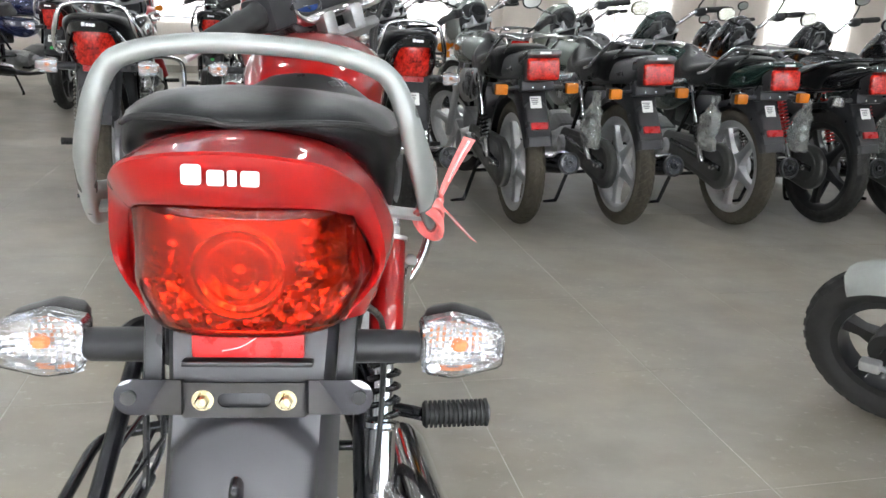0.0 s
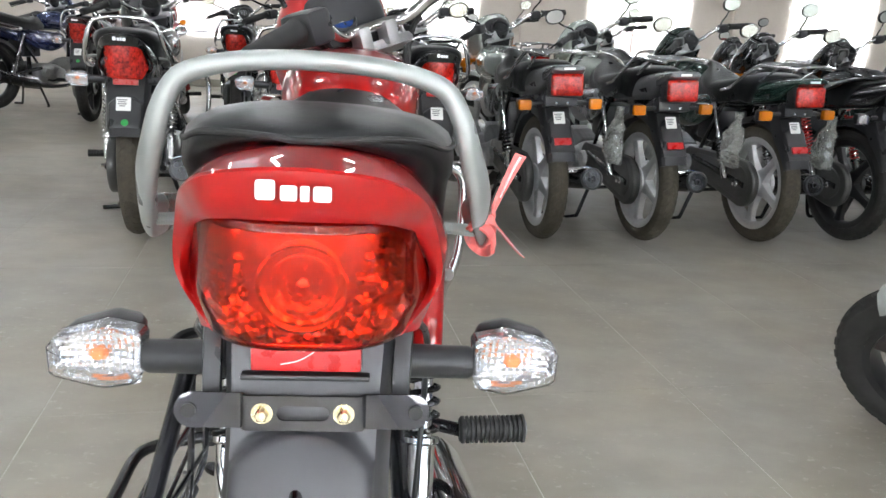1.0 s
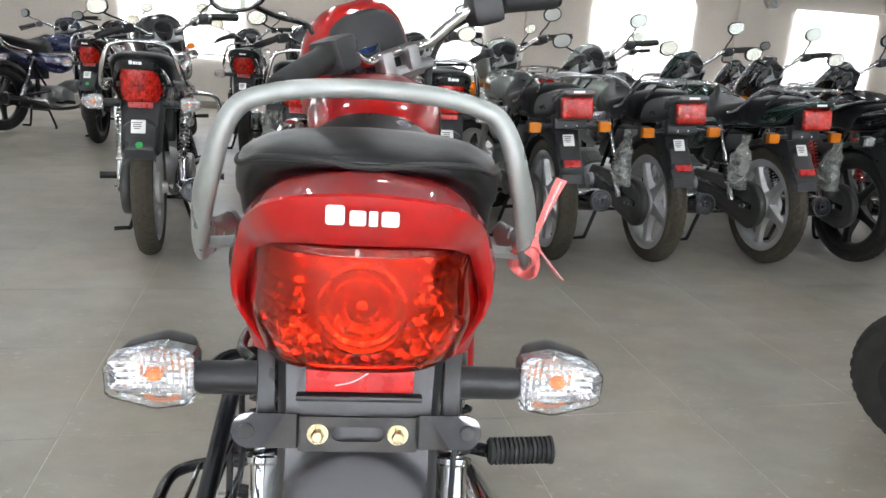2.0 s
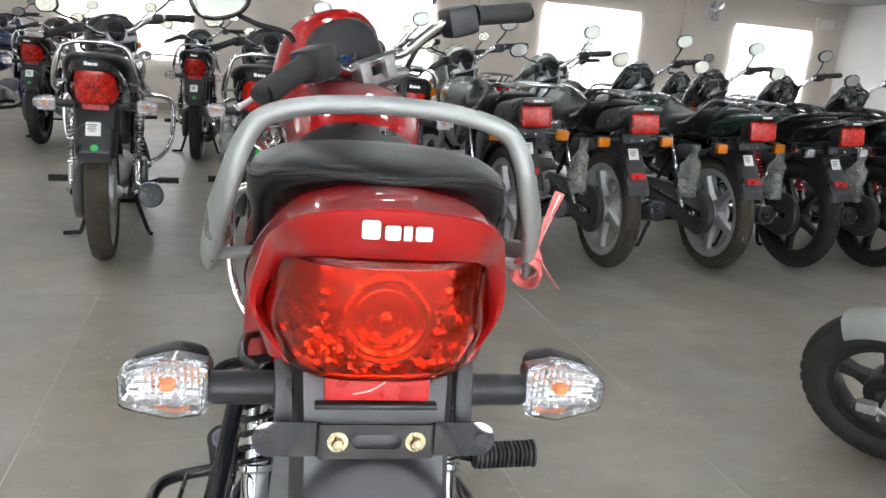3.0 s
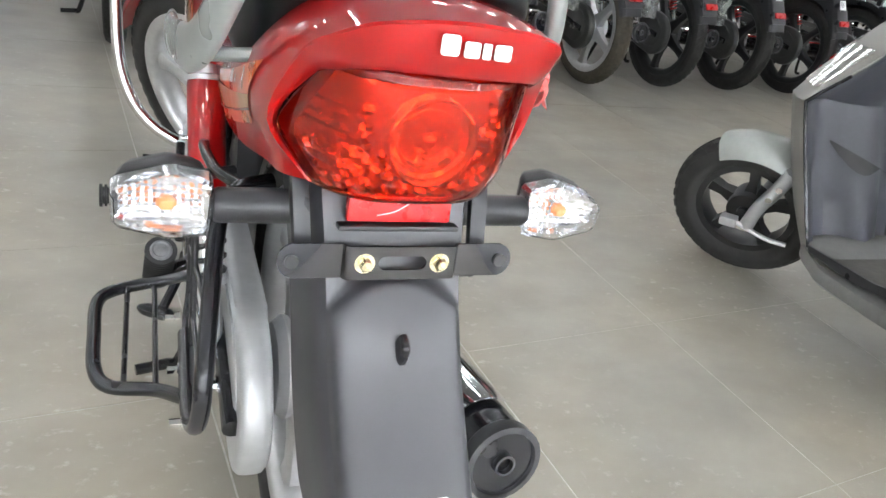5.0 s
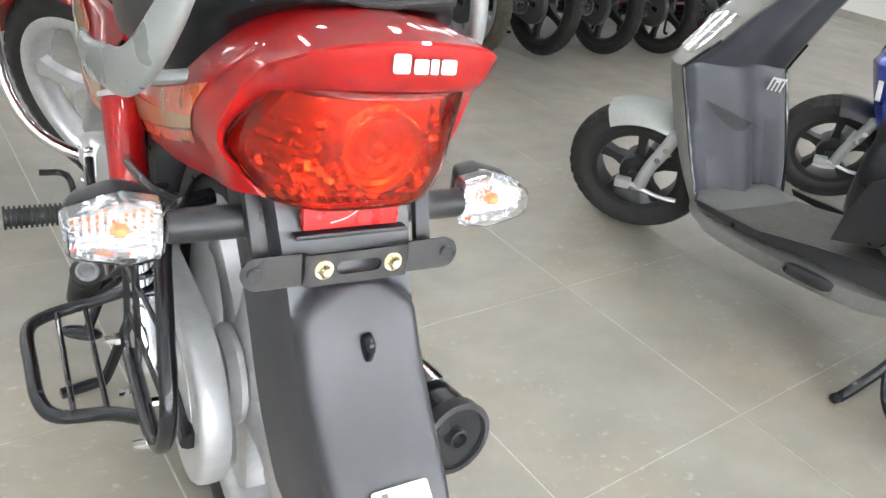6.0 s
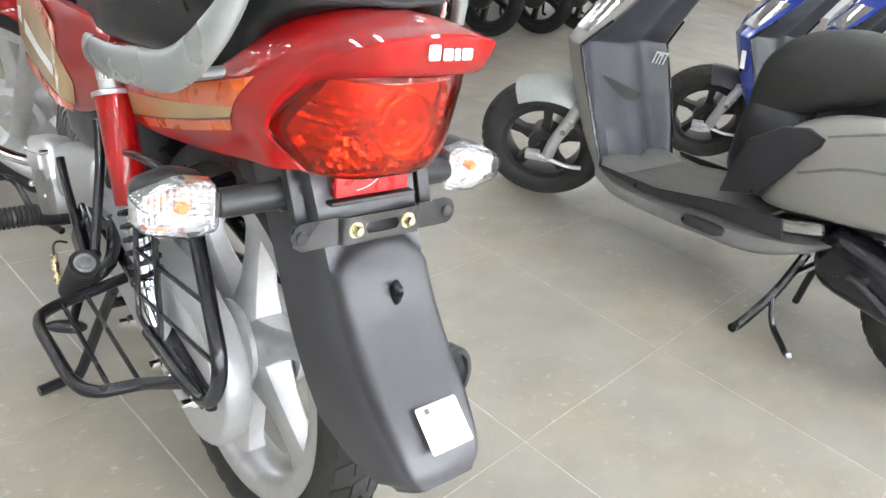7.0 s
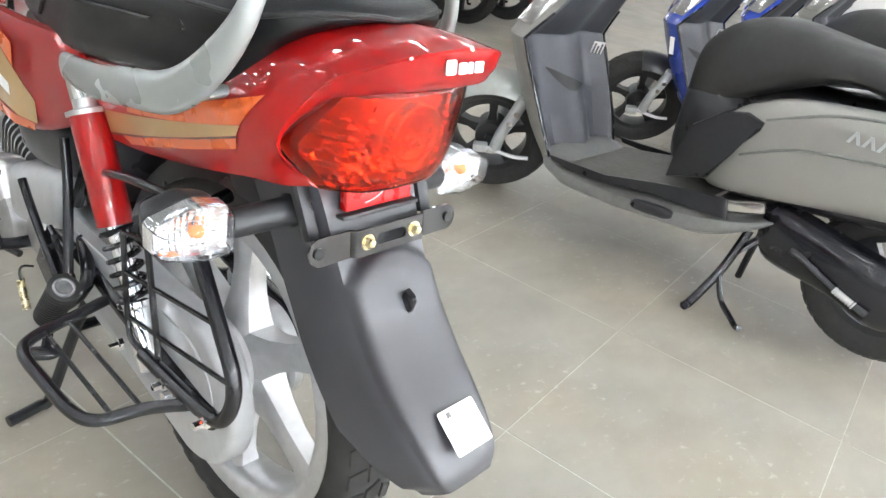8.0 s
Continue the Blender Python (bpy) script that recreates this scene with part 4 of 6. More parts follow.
    if guard:
        leg_guard(root)


TANK = [(0.47, 0.79, 0.045, 0.02, 0.03), (0.5, 0.80, 0.085, 0.05, 0.06), (0.58, 0.80, 0.115, 0.08, 0.08), (0.7, 0.80, 0.135, 0.1, 0.085), (0.82, 0.80, 0.14, 0.105, 0.09), (0.9, 0.795, 0.125, 0.095, 0.085), (0.955, 0.79, 0.08, 0.07, 0.06), (0.97, 0.785, 0.04, 0.03, 0.03)]


def tank_mesh():
    return hull(TANK, 28, 4, power=2.6)


def seat_rings(rear=0.0, drop=0.0):
    """Sections of a long seat: crowned top, a rolled fold along its rim and a skirt tucked in below."""
    S = spline([  # y, half width, top of the middle, depth of the side
        (0.645, 0.018, 0.870, 0.016), (0.63, 0.052, 0.886, 0.055), (0.59, 0.086, 0.896, 0.11), (0.52, 0.112, 0.872, 0.14), (0.4, 0.127, 0.838, 0.128), (0.3, 0.138, 0.842, 0.122), (0.2, 0.140, 0.856, 0.122),
        (0.08, 0.139, 0.880, 0.126), (-0.02 + rear, 0.135, 0.893, 0.140), (-0.075 + rear, 0.127, 0.898, 0.150), (-0.11 + rear, 0.115, 0.898, 0.130), (-0.140 + rear, 0.097, 0.896, 0.085), (-0.163 + rear, 0.072, 0.893, 0.055), (-0.178 + rear, 0.046, 0.889, 0.034), (-0.185 + rear, 0.022, 0.884, 0.018), (-0.187 + rear, 0.006, 0.878, 0.006)], 5)
    half = ((0, 0), (0.3, 0.008), (0.55, 0.03), (0.75, 0.07), (0.88, 0.13), (0.95, 0.18), (0.985, 0.25), (1.0, 0.34), (0.995, 0.43), (0.972, 0.475), (0.96, 0.60), (0.955, 0.82), (0.945, 0.94), (0.90, 1.0))
    rings = []
    for y, w, top, deep in S:
        back = 0.08 * min(1, max(0, (0.06 + rear - y) / 0.2))
        low = drop * min(1, max(0, (0.56 - y) / 0.2))
        dome = min(1, max(0, (y - 0.44) / 0.10))
        side = []
        for j, (f, q) in enumerate(half):
            a = math.pi / 2 * j / (len(half) - 1)
            f, q = f + dome * (math.sin(a) - f), q + dome * (1 - math.cos(a) - q)
            side.append((w * f, y + back * max(0, q - 0.42), top - low - deep * q))
        rings.append(side[::-1] + [(-x, b, c) for x, b, c in side[1:]])
    return rings


def seat_mesh(rear=0.0, drop=0.0):
    bm = bmesh.new()
    skin(bm, seat_rings(rear, drop))
    return bm


def welt_mesh():
    """The stitched welt where the seat's top meets its side, round the rear."""
    rings = seat_rings()[-38:]
    left, right = [r[19] for r in rings], [r[7] for r in rings]
    return tube(left[:-3:2] + [rings[-1][13]] + right[-4::-2], 0.0030, 8, 3)


def side_panel(s):
    return hull([(0.80, 0.63, 0.008, 0.03, 0.03, s * 0.11), (0.75, 0.625, 0.018, 0.07, 0.06, s * 0.115), (0.62, 0.615, 0.024, 0.095, 0.085, s * 0.12), (0.48, 0.62, 0.022, 0.10, 0.075, s * 0.12), (0.36, 0.645, 0.016, 0.085, 0.055, s * 0.119), (0.30, 0.66, 0.008, 0.06, 0.04, s * 0.119)], 20, 4, power=2.6)


def guard_rack(root):
    """The black tubular guard and step on the left side."""
    g = part("side_guard", tube([(-0.085, -0.015, 0.632), (-0.118, -0.025, 0.628), (-0.136, -0.036, 0.612), (-0.143, -0.051, 0.587), (-0.148, -0.084, 0.553), (-0.153, -0.118, 0.519), (-0.158, -0.152, 0.482), (-0.160, -0.156, 0.445), (-0.164, -0.14, 0.412), (-0.168, -0.10, 0.403), (-0.166, 0.0, 0.393), (-0.165, 0.05, 0.389)], 0.0095, 12, 5), STEEL, root)
    part("step_loop", tube([(-0.14, 0.215, 0.375), (-0.19, 0.21, 0.366), (-0.25, 0.197, 0.36), (-0.272, 0.17, 0.358), (-0.272, 0.10, 0.357), (-0.268, 0.03, 0.357), (-0.25, -0.005, 0.358), (-0.2, -0.03, 0.37), (-0.165, -0.08, 0.395)], 0.0085, 12, 5), STEEL, g)
    part("guard_stay", tube([(-0.138, 0.212, 0.581), (-0.139, 0.200, 0.585), (-0.1395, 0.198, 0.5855), (-0.146, 0.12, 0.612), (-0.140, 0.02, 0.628), (-0.118, -0.02, 0.629)], [0.0095, 0.0095, 0.0062, 0.0062, 0.0062, 0.0062], 12, 4), STEEL, g)
    part("front_bar", tube([(-0.157, 0.112, 0.545), (-0.158, 0.110, 0.483), (-0.159, 0.105, 0.415), (-0.163, 0.09, 0.391), (-0.165, 0.05, 0.389)], 0.0042, 8, 4), STEEL, g)
    part("front_bar", tube([(-0.155, 0.050, 0.562), (-0.157, 0.045, 0.546), (-0.159, 0.022, 0.412), (-0.164, 0.012, 0.394)], 0.0042, 8, 4), STEEL, g)
    for x in (-0.235, -0.2):
        part("rod", tube([(x, 0.203, 0.364), (x, -0.012, 0.362)], 0.0035, 8), STEEL, g)
    for y0, z0, x1, y1, z1 in ((0.112, 0.541, -0.146, -0.066, 0.580), (0.110, 0.483, -0.152, -0.112, 0.523), (0.105, 0.415, -0.159, -0.150, 0.468)):
        part("rod", tube([(-0.158, y0, z0), (x1, y1, z1)], 0.0032, 8), STEEL, g)
    part("guard_plate", box((0.006, 0.05, 0.03), pose(-0.166, -0.105, 0.405), 0.004), STEEL, g)
    for y in (-0.12, -0.02, 0.1):
        part("bolt", lathe([(0, 0), (0.009, 0), (0.009, 0.006), (0.005, 0.007), (0.005, 0.018), (0, 0.018)], pose(-0.17, y, 0.398 - 0.1 * (y + 0.1), 0, -90, 0), 6), CHROME, g)


def tail_cowl_style(root, paint, near, rear_lens, mark=True):
    """Tail with a swept cowl, a wide lamp and a looped grab rail."""
    cowl = shared("cowl", "tail_cowl", cowl_mesh, paint, root)
    if mark:
        shared("mark", "maker_mark", lambda: lettering(MARK, pose(-0.001, -0.2755, 0.857, -6)), WHITE_INK, cowl, "white maker's mark")
    lamp = shared("lamptray", "tail_lamp", tray_mesh, LAMP_TRAY, root, "grey lamp tray behind a red lens")
    shared("reflbowl", "lamp_reflector", reflector_mesh, REFLECTOR, lamp, "silver faceted reflector", angle=30)
    red = shared("taillens", "lens", lens_mesh, LENS_RED if near else LENS_RED_FAR, lamp, "red lens")
    red.visible_shadow = not near
    shared("lampback", "lamp_housing", lambda: hull([(-0.13, 0.765, 0.08, 0.05, 0.05), (-0.12, 0.765, 0.1, 0.065, 0.06), (-0.08, 0.77, 0.085, 0.05, 0.05)], 20, 3), PLASTIC, lamp)
    if not near:
        slim = Matrix.Translation((0, 0, 0.77)) @ Matrix.Diagonal((0.80, 1, 1.08, 1)) @ Matrix.Translation((0, 0, -0.77))
        lamp.matrix_basis = slim
        cowl.matrix_basis = Matrix.Diagonal((0.90, 1, 1, 1))
    shared("reflex", "reflector", lambda: box((0.096, 0.012, 0.034), pose(0, -0.178, 0.692, -8), 0.003), REFLEX, root, "red reflex reflector")
    shared("seat", "seat", seat_mesh, VINYL, root, angle=60)
    gr = shared("rail", "grab_rail", rail_mesh, RAIL_GREY if near else CHROME, root, angle=75)
    for s in (-1, 1):
        shared("railmount%d" % s, "rail_mount", lambda: tube([(s * 0.168, -0.050, 0.772), (s * 0.145, -0.060, 0.776), (s * 0.118, -0.065, 0.780)], 0.011, 12, 4, flat=0.55), RAIL_GREY, gr)
    shared("fender" if near else "fender_c", "rear_mudguard", fender_mesh if near else lambda: fender_mesh(0.082, True), GREY_PLASTIC if near else PLASTIC, root)
    shared("arch", "inner_mudguard", lambda: arch_mesh(a1=150), PLASTIC, root)
    for s in (-1, 1):
        blinker(root, s, 0.197 if near else 0.190, -0.128, 0.661 if near else 0.690, 0.07, rear_lens)
        shared("sidepanel%d" % s, "side_panel", lambda: side_panel(s), paint, root)
    shared("tank", "fuel_tank", tank_mesh, paint, root, m=pose(0, 0, 0.018 if near else 0))


def rail_mesh():
    """A broad flat grip at each side that rises and rounds into a bar across the tail."""
    half = [(-0.179, 0.205, 0.7330), (-0.181, 0.190, 0.7345), (-0.1825, 0.15, 0.738), (-0.181, 0.09, 0.745), (-0.177, 0.035, 0.757), (-0.171, -0.028, 0.770), (-0.162, -0.069, 0.793), (-0.151, -0.103, 0.830), (-0.140, -0.119, 0.862), (-0.131, -0.125, 0.889), (-0.118, -0.127, 0.913), (-0.100, -0.130, 0.925), (-0.060, -0.135, 0.9345), (0.0, -0.138, 0.938)]
    thick = [0.005, 0.007, 0.0085, 0.0088, 0.0088, 0.0088, 0.0088, 0.0087, 0.0086, 0.0085, 0.0085, 0.0085, 0.0084, 0.0084]
    tall = [0.012, 0.0180, 0.0200, 0.0210, 0.0220, 0.0225, 0.0205, 0.0170, 0.0135, 0.0110, 0.0095, 0.0088, 0.0084, 0.0084]
    rows = [(*p, a, b) for p, a, b in zip(half, thick, tall)]
    S = spline(rows + [(-x, y, z, a, b) for x, y, z, a, b in rows[-2::-1]], 7)
    rings = []
    for i, (x, y, z, a, b) in enumerate(S):
        d = Vector(S[min(i + 1, len(S) - 1)][:3] - S[max(i - 1, 0)][:3]).normalized()
        out = Vector((x, min(0, y - 0.02) * 0.8, 0.0))
        out = (out - d * out.dot(d)).normalized()
        up = d.cross(out).normalized()
        ring = []
        for k in range(20):
            c, s = math.cos(2 * math.pi * k / 20), math.sin(2 * math.pi * k / 20)
            ring.append(Vector((x, y, z)) + out * (a * c) + up * (b * math.copysign(abs(s) ** 0.9, s)))
        rings.append(ring)
    bm = bmesh.new()
    skin(bm, rings)
    return bm


def tag_sticker(root, x, y, z, tilt, w, h, printed=True):
    t = shared("tag%.3f" % w, "sticker", lambda: prism(rounded(w, h, 0.003), 0.0008), WHITE_PAPER, root, "white paper sticker with grey print", m=pose(x, y, z, 90 - tilt))
    if not printed:
        return
    shared("tagprint%.3f" % w, "print", lambda: (lambda bm: ([box((w * q, h * 0.07, 0.0004), pose(-w * 0.08, h * (0.3 - 0.15 * k), 0.0006), 0, bm) for k, q in enumerate((0.7, 0.55, 0.6, 0.4))], bm)[1])(bmesh.new()), PRINT_GREY, t)


def tank_patch(y0, y1, a0, a1, grow=1.006):
    """A band on the tank's side between two angles round its section."""
    st = spline(TANK, 4)[::-1]
    rows = []
    for y in np.linspace(y0, y1, 12):
        z, w, up, dn = (np.interp(y, st[:, 0], st[:, k]) for k in (1, 2, 3, 4))
        row = []
        for a in np.linspace(radians(a0), radians(a1), 8):
            c, s = math.cos(a), math.sin(a)
            h = up if s > 0 else dn
            row.append((grow * w * math.copysign(abs(c) ** (2 / 2.6), c), y, z + grow * h * math.copysign(abs(s) ** (2 / 2.6), s)))
        rows.append(row)
    return sheet(rows)


def box_tail_style(root, paint, tail_paint, amber=True, carrier=True):
    """Tail with a hooded boxy lamp, square indicators and a luggage carrier."""
    cowl = shared("boxcowl", "tail_cowl", lambda: hull([(0.34, 0.725, 0.09, 0.025, 0.04), (0.2, 0.745, 0.113, 0.04, 0.06), (0.0, 0.772, 0.108, 0.045, 0.066), (-0.15, 0.80, 0.092, 0.042, 0.066), (-0.245, 0.822, 0.083, 0.032, 0.034), (-0.30, 0.838, 0.076, 0.018, 0.014), (-0.316, 0.840, 0.062, 0.008, 0.006)], 26, 5, power=3.4), tail_paint, root)
    shared("boxmark", "maker_mark", lambda: box((0.05, 0.002, 0.009), pose(0, -0.3165, 0.842), 0), WHITE_INK, cowl, "small white maker's mark")
    lamp = shared("boxlamp", "tail_lamp", lambda: box((0.152, 0.07, 0.104), pose(0, -0.262, 0.772, -5), 0.014), PLASTIC, root, "black lamp housing with red lens")
    shared("boxlens", "lens", lambda: box((0.144, 0.055, 0.094), pose(0, -0.283, 0.772, -5), 0.016, seg=3), LENS_RED_FAR, lamp, "red lens")
    shared("lensline", "lens_divider", lambda: box((0.146, 0.052, 0.004), pose(0, -0.2845, 0.752, -5), 0.001), REFLEX, lamp)
    shared("seat_s", "seat", lambda: seat_mesh(0.06, 0.03), VINYL, root, angle=60)
    shared("fender_s", "rear_mudguard", lambda: fender_mesh(0.066, "long"), PLASTIC, root)
    shared("arch", "inner_mudguard", lambda: arch_mesh(a1=150), PLASTIC, root)
    shared("stem_s", "lamp_bracket", lambda: box((0.15, 0.06, 0.07), pose(0, -0.205, 0.705, -10), 0.01), PLASTIC, root)
    for s in (-1, 1):
        shared("platebolt", "bolt", lambda: lathe([(0, 0), (0.006, 0), (0.005, 0.006), (0, 0.007)], pose(0, 0, 0, 90), 8), CHROME, root, m=pose(s * 0.026, -0.236, 0.69))
    tag_sticker(root, -0.004, -0.2275, 0.625, 27, 0.052, 0.055)
    shared("reflex_s", "reflector", lambda: box((0.078, 0.012, 0.032), pose(0, -0.281, 0.527, -28), 0.003), REFLEX, root, "small red reflex reflector")
    for s in (-1, 1):
        shared("stalk_s%d" % s, "indicator_stalk", lambda: tube([(s * 0.06, -0.2, 0.69), (s * 0.145, -0.2, 0.685)], 0.010), PLASTIC, root)
        h = shared("blinkbox%d" % s, "indicator", lambda: box((0.062, 0.035, 0.052), pose(s * 0.163, -0.195, 0.683), 0.012), PLASTIC, root)
        shared("blinkboxlens%d" % s, "lens", lambda: box((0.058, 0.032, 0.048), pose(s * 0.163, -0.222, 0.683), 0.011), LENS_AMBER if amber else LENS_CLEAR, h)
        if not amber:
            shared("blinkboxback%d" % s, "reflector", lambda: box((0.05, 0.004, 0.04), pose(s * 0.163, -0.214, 0.683), 0.001), BLINK_SILVER, h)
        shared("sidepanel%d" % s, "side_panel", lambda: side_panel(s), tail_paint, root)
        if carrier:
            shared("carr%d" % s, "carrier_rail", lambda: tube([(s * 0.135, 0.22, 0.765), (s * 0.136, 0.14, 0.785), (s * 0.128, 0.04, 0.85), (s * 0.117, -0.03, 0.893), (s * 0.11, -0.08, 0.903), (s * 0.105, -0.27, 0.897), (s * 0.09, -0.30, 0.896)], 0.0088, 10, 4), CARRIER, root)
            shared("carrstay%d" % s, "carrier_stay", lambda: tube([(s * 0.104, 0.0, 0.80), (s * 0.108, -0.12, 0.86), (s * 0.108, -0.19, 0.898)], 0.0062, 8, 4), CARRIER, root)
    if carrier:
        for y in (-0.06, -0.13, -0.21, -0.295):
            shared("carrbar%.3f" % y, "carrier_bar", lambda: tube([(-0.108, y, 0.900), (-0.05, y, 0.908), (0.05, y, 0.908), (0.108, y, 0.900)], 0.0065, 8, 4), CARRIER, root)
        for x in (-0.045, 0.045):
            shared("carrlong", "carrier_bar", lambda: tube([(0, -0.05, 0.912), (0, -0.31, 0.908)], 0.0055, 8), CARRIER, root, m=pose(x, 0, 0))
    else:
        shared("loop_s", "grab_rail", lambda: tube([(-0.135, 0.14, 0.785), (-0.14, -0.05, 0.85), (-0.11, -0.2, 0.878), (-0.06, -0.225, 0.882), (0.06, -0.225, 0.882), (0.11, -0.2, 0.878), (0.14, -0.05, 0.85), (0.135, 0.14, 0.785)], 0.011, 10, 5), STEEL, root)
    shared("tank", "fuel_tank", tank_mesh, paint, root)
    if paint is SILVER_TANK:
        for a0, a1 in ((165, 222), (-42, 15)):
            shared("tankband%d" % a0, "tank_band", lambda: tank_patch(0.53, 0.92, a0, a1), BLUE_PAINT, root, "blue band on the tank")


def wrap_mesh(seed, w=0.15, h=0.27):
    """Film wound round a part and tied, creased all over."""
    rng = random.Random(seed)
    rings = []
    for i in range(17):
        t = i / 16
        r = (0.35 + 0.65 * math.sin(math.pi * min(1, t * 1.15 + 0.12)) ** 0.7) * (1 + 0.12 * math.sin(9 * t + seed))
        rings.append([(-0.15 + 0.045 * r * math.cos(a) + rng.uniform(-0.008, 0.008), 0.03 + 0.5 * w * r * math.sin(a) + 0.02 * math.sin(5 * t) + rng.uniform(-0.007, 0.007), 0.40 + h * t + rng.uniform(-0.006, 0.006)) for a in (2 * math.pi * k / 14 for k in range(14))])
    bm = bmesh.new()
    skin(bm, rings)
    return bm


def motorcycle(m, label, style, paint, tail_paint=None, rims=ALLOY, tyre=RUBBER, steer=38, cover=None, coil=STEEL, guard=False, amber=True, carrier=True, wrap=0, near=False, lens=None, group="motorcycles in the showroom rows", tag=True):
    root = thing("motorcycle", m, label, "motorcycle", group)
    running_gear(root, rims, tyre, steer, paint, style, cover, coil, guard, near)
    if style == "cowl":
        tail_cowl_style(root, paint, near, lens or LENS_CLEAR)
        if tag and not near:
            tag_sticker(root, -0.005, -0.2375, 0.606, 30, 0.055, 0.058)
            shared("green", "round_sticker", lambda: lathe([(0, 0), (0.014, 0), (0.014, 0.0008), (0, 0.0008)], pose(0.0, -0.2745, 0.537, 58), 20), GREEN_STICKER, root, "small green sticker")
    else:
        box_tail_style(root, paint, tail_paint or paint, amber, carrier)
    if wrap:
        shared("wrap%d" % wrap, "plastic_wrap", lambda: wrap_mesh(wrap), WRAP, root, "crumpled clear plastic wrapping", angle=25)
    return root


# ---- the red motorcycle that the camera goes round ----
hero = motorcycle(pose(0, 0.2, 0), "bright red motorcycle with clear indicators and grey grab rail", "cowl", RED, near=True, cover=RED, guard=True, group="", steer=40)


def bracket_mesh():
    half = [0.0, 0.008, 0.0155, 0.0185, 0.0205, 0.0218, 0.0222, 0.030, 0.044, 0.0475, 0.0485, 0.0495, 0.0505, 0.0515, 0.0525, 0.056, 0.064, 0.072, 0.08, 0.088, 0.0965, 0.102, 0.1055, 0.1075, 0.1085]
    bm = bmesh.new()
    cols = []
    for x in [-x for x in half[:0:-1]] + half:
        e = max(0.0, abs(x) - 0.0945) / 0.014
        h = 0.0155 * math.sqrt(max(0.02, 1 - e * e))
        f = min(1, max(0, (abs(x) - 0.0475) / 0.005))
        slot = math.sqrt(max(0.0, 0.0065 ** 2 - max(0.0, abs(x) - 0.0157) ** 2)) if abs(x) < 0.0222 else 0.0
        if abs(x) >= 0.0222:
            slot = 0.0008
        twist = 0.05 * min(1, max(0, (abs(x) - 0.053) / 0.04))
        cols.append([bm.verts.new((x, -0.0062 * (1 - f * f * (3 - 2 * f)) + twist * z, z)) for z in (-h, -slot * min(1, h / 0.0155), slot * min(1, h / 0.0155), h)])
    for a, b in zip(cols, cols[1:]):
        for k in range(3):
            if k == 1 and max(abs(a[0].co.x), abs(b[0].co.x)) < 0.0223:
                continue
            bm.faces.new((a[k], a[k + 1], b[k + 1], b[k]))
    bmesh.ops.recalc_face_normals(bm, faces=bm.faces)
    bmesh.ops.solidify(bm, geom=bm.faces[:], thickness=0.0028)
    return bm


br = part("plate_bracket", bracket_mesh(), BRACKET, hero, "black steel bracket for the number plate")
br.matrix_basis = pose(0, -0.2025, 0.648, -8)
for s in (-1, 1):
    bolt = part("bolt", lathe([(0, -0.0105), (0.0045, -0.0105), (0.0062, -0.0085), (0.0062, -0.003)], pose(0, 0, 0, -90), 6, lathe([(0.0, 0.0), (0.0092, 0.0), (0.0092, 0.003), (0.0, 0.003)], pose(0, 0, 0, 90), 20)), ZINC, br, "yellow zinc hex bolt")
    bolt.matrix_basis = pose(s * 0.0345, -0.0062, 0)
    # black disc for the ear's hole, its dark inside put in as colour
    part("hole_shade", lathe([(0.0048, -0.0005), (0.0062, -0.001), (0.0062, 0.004), (0.0, 0.004), (0.0, 0.0022), (0.0048, 0.0022)], pose(s * 0.0965, -0.001, 0, 90), 18), BLACK_ALLOY, br)
part("mudguard_plug", hull([(-0.012, 0, 0.003, 0.010, 0.012), (-0.008, 0, 0.0055, 0.015, 0.015), (0.004, 0, 0.006, 0.016, 0.016)], 14, 2), STEEL, hero).matrix_basis = pose(-0.002, -0.250, 0.585, 15)
part("air_filter_cover", hull([(0.36, 0.52, 0.06, 0.02, 0.02), (0.37, 0.525, 0.095, 0.05, 0.05), (0.44, 0.525, 0.112, 0.056, 0.062), (0.56, 0.51, 0.115, 0.054, 0.066), (0.64, 0.50, 0.100, 0.045, 0.055), (0.66, 0.50, 0.06, 0.02, 0.02)], 20, 4, power=3.4), PLASTIC, hero)
part("sprocket_cover", hull([(0.425, 0.43, 0.012, 0.03, 0.03, -0.10), (0.44, 0.43, 0.028, 0.055, 0.05, -0.10), (0.54, 0.405, 0.034, 0.058, 0.055, -0.10), (0.62, 0.38, 0.034, 0.055, 0.06, -0.10), (0.635, 0.375, 0.015, 0.035, 0.035, -0.10)], 22, 4, power=3.4), SILVER, hero, "silver sprocket cover")
cover = part("generator_cover", box((0.06, 0.15, 0.12), pose(-0.112, 0.725, 0.345, -18), 0.02, seg=3), ALLOY, hero, "cast alloy generator cover")
part("cover_rib", box((0.01, 0.10, 0.03), pose(-0.144, 0.725, 0.360, -18), 0.004), ALLOY, cover)
for y, z in ((0.665, 0.40), (0.79, 0.36), (0.66, 0.31), (0.78, 0.285)):
    part("cover_screw", lathe([(0, 0.006), (0.005, 0.005), (0.006, 0.0), (0.006, -0.01)], pose(-0.143, y, z, 0, -90, 0), 10), CHROME, cover)
part("tank_label", box((0.055, 0.012, 0.001), pose(0.008, 0.550, 0.893, -32), 0), WHITE_INK, hero, "white label on the tank")
tag_sticker(hero, 0.000, -0.3640, 0.4830, 54, 0.056, 0.052, False)
part("print", box((0.006, 0.006, 0.0006), pose(-0.018, -0.3518, 0.4990, 36), 0), PRINT_GREY, hero, "small grey mark on the sticker")
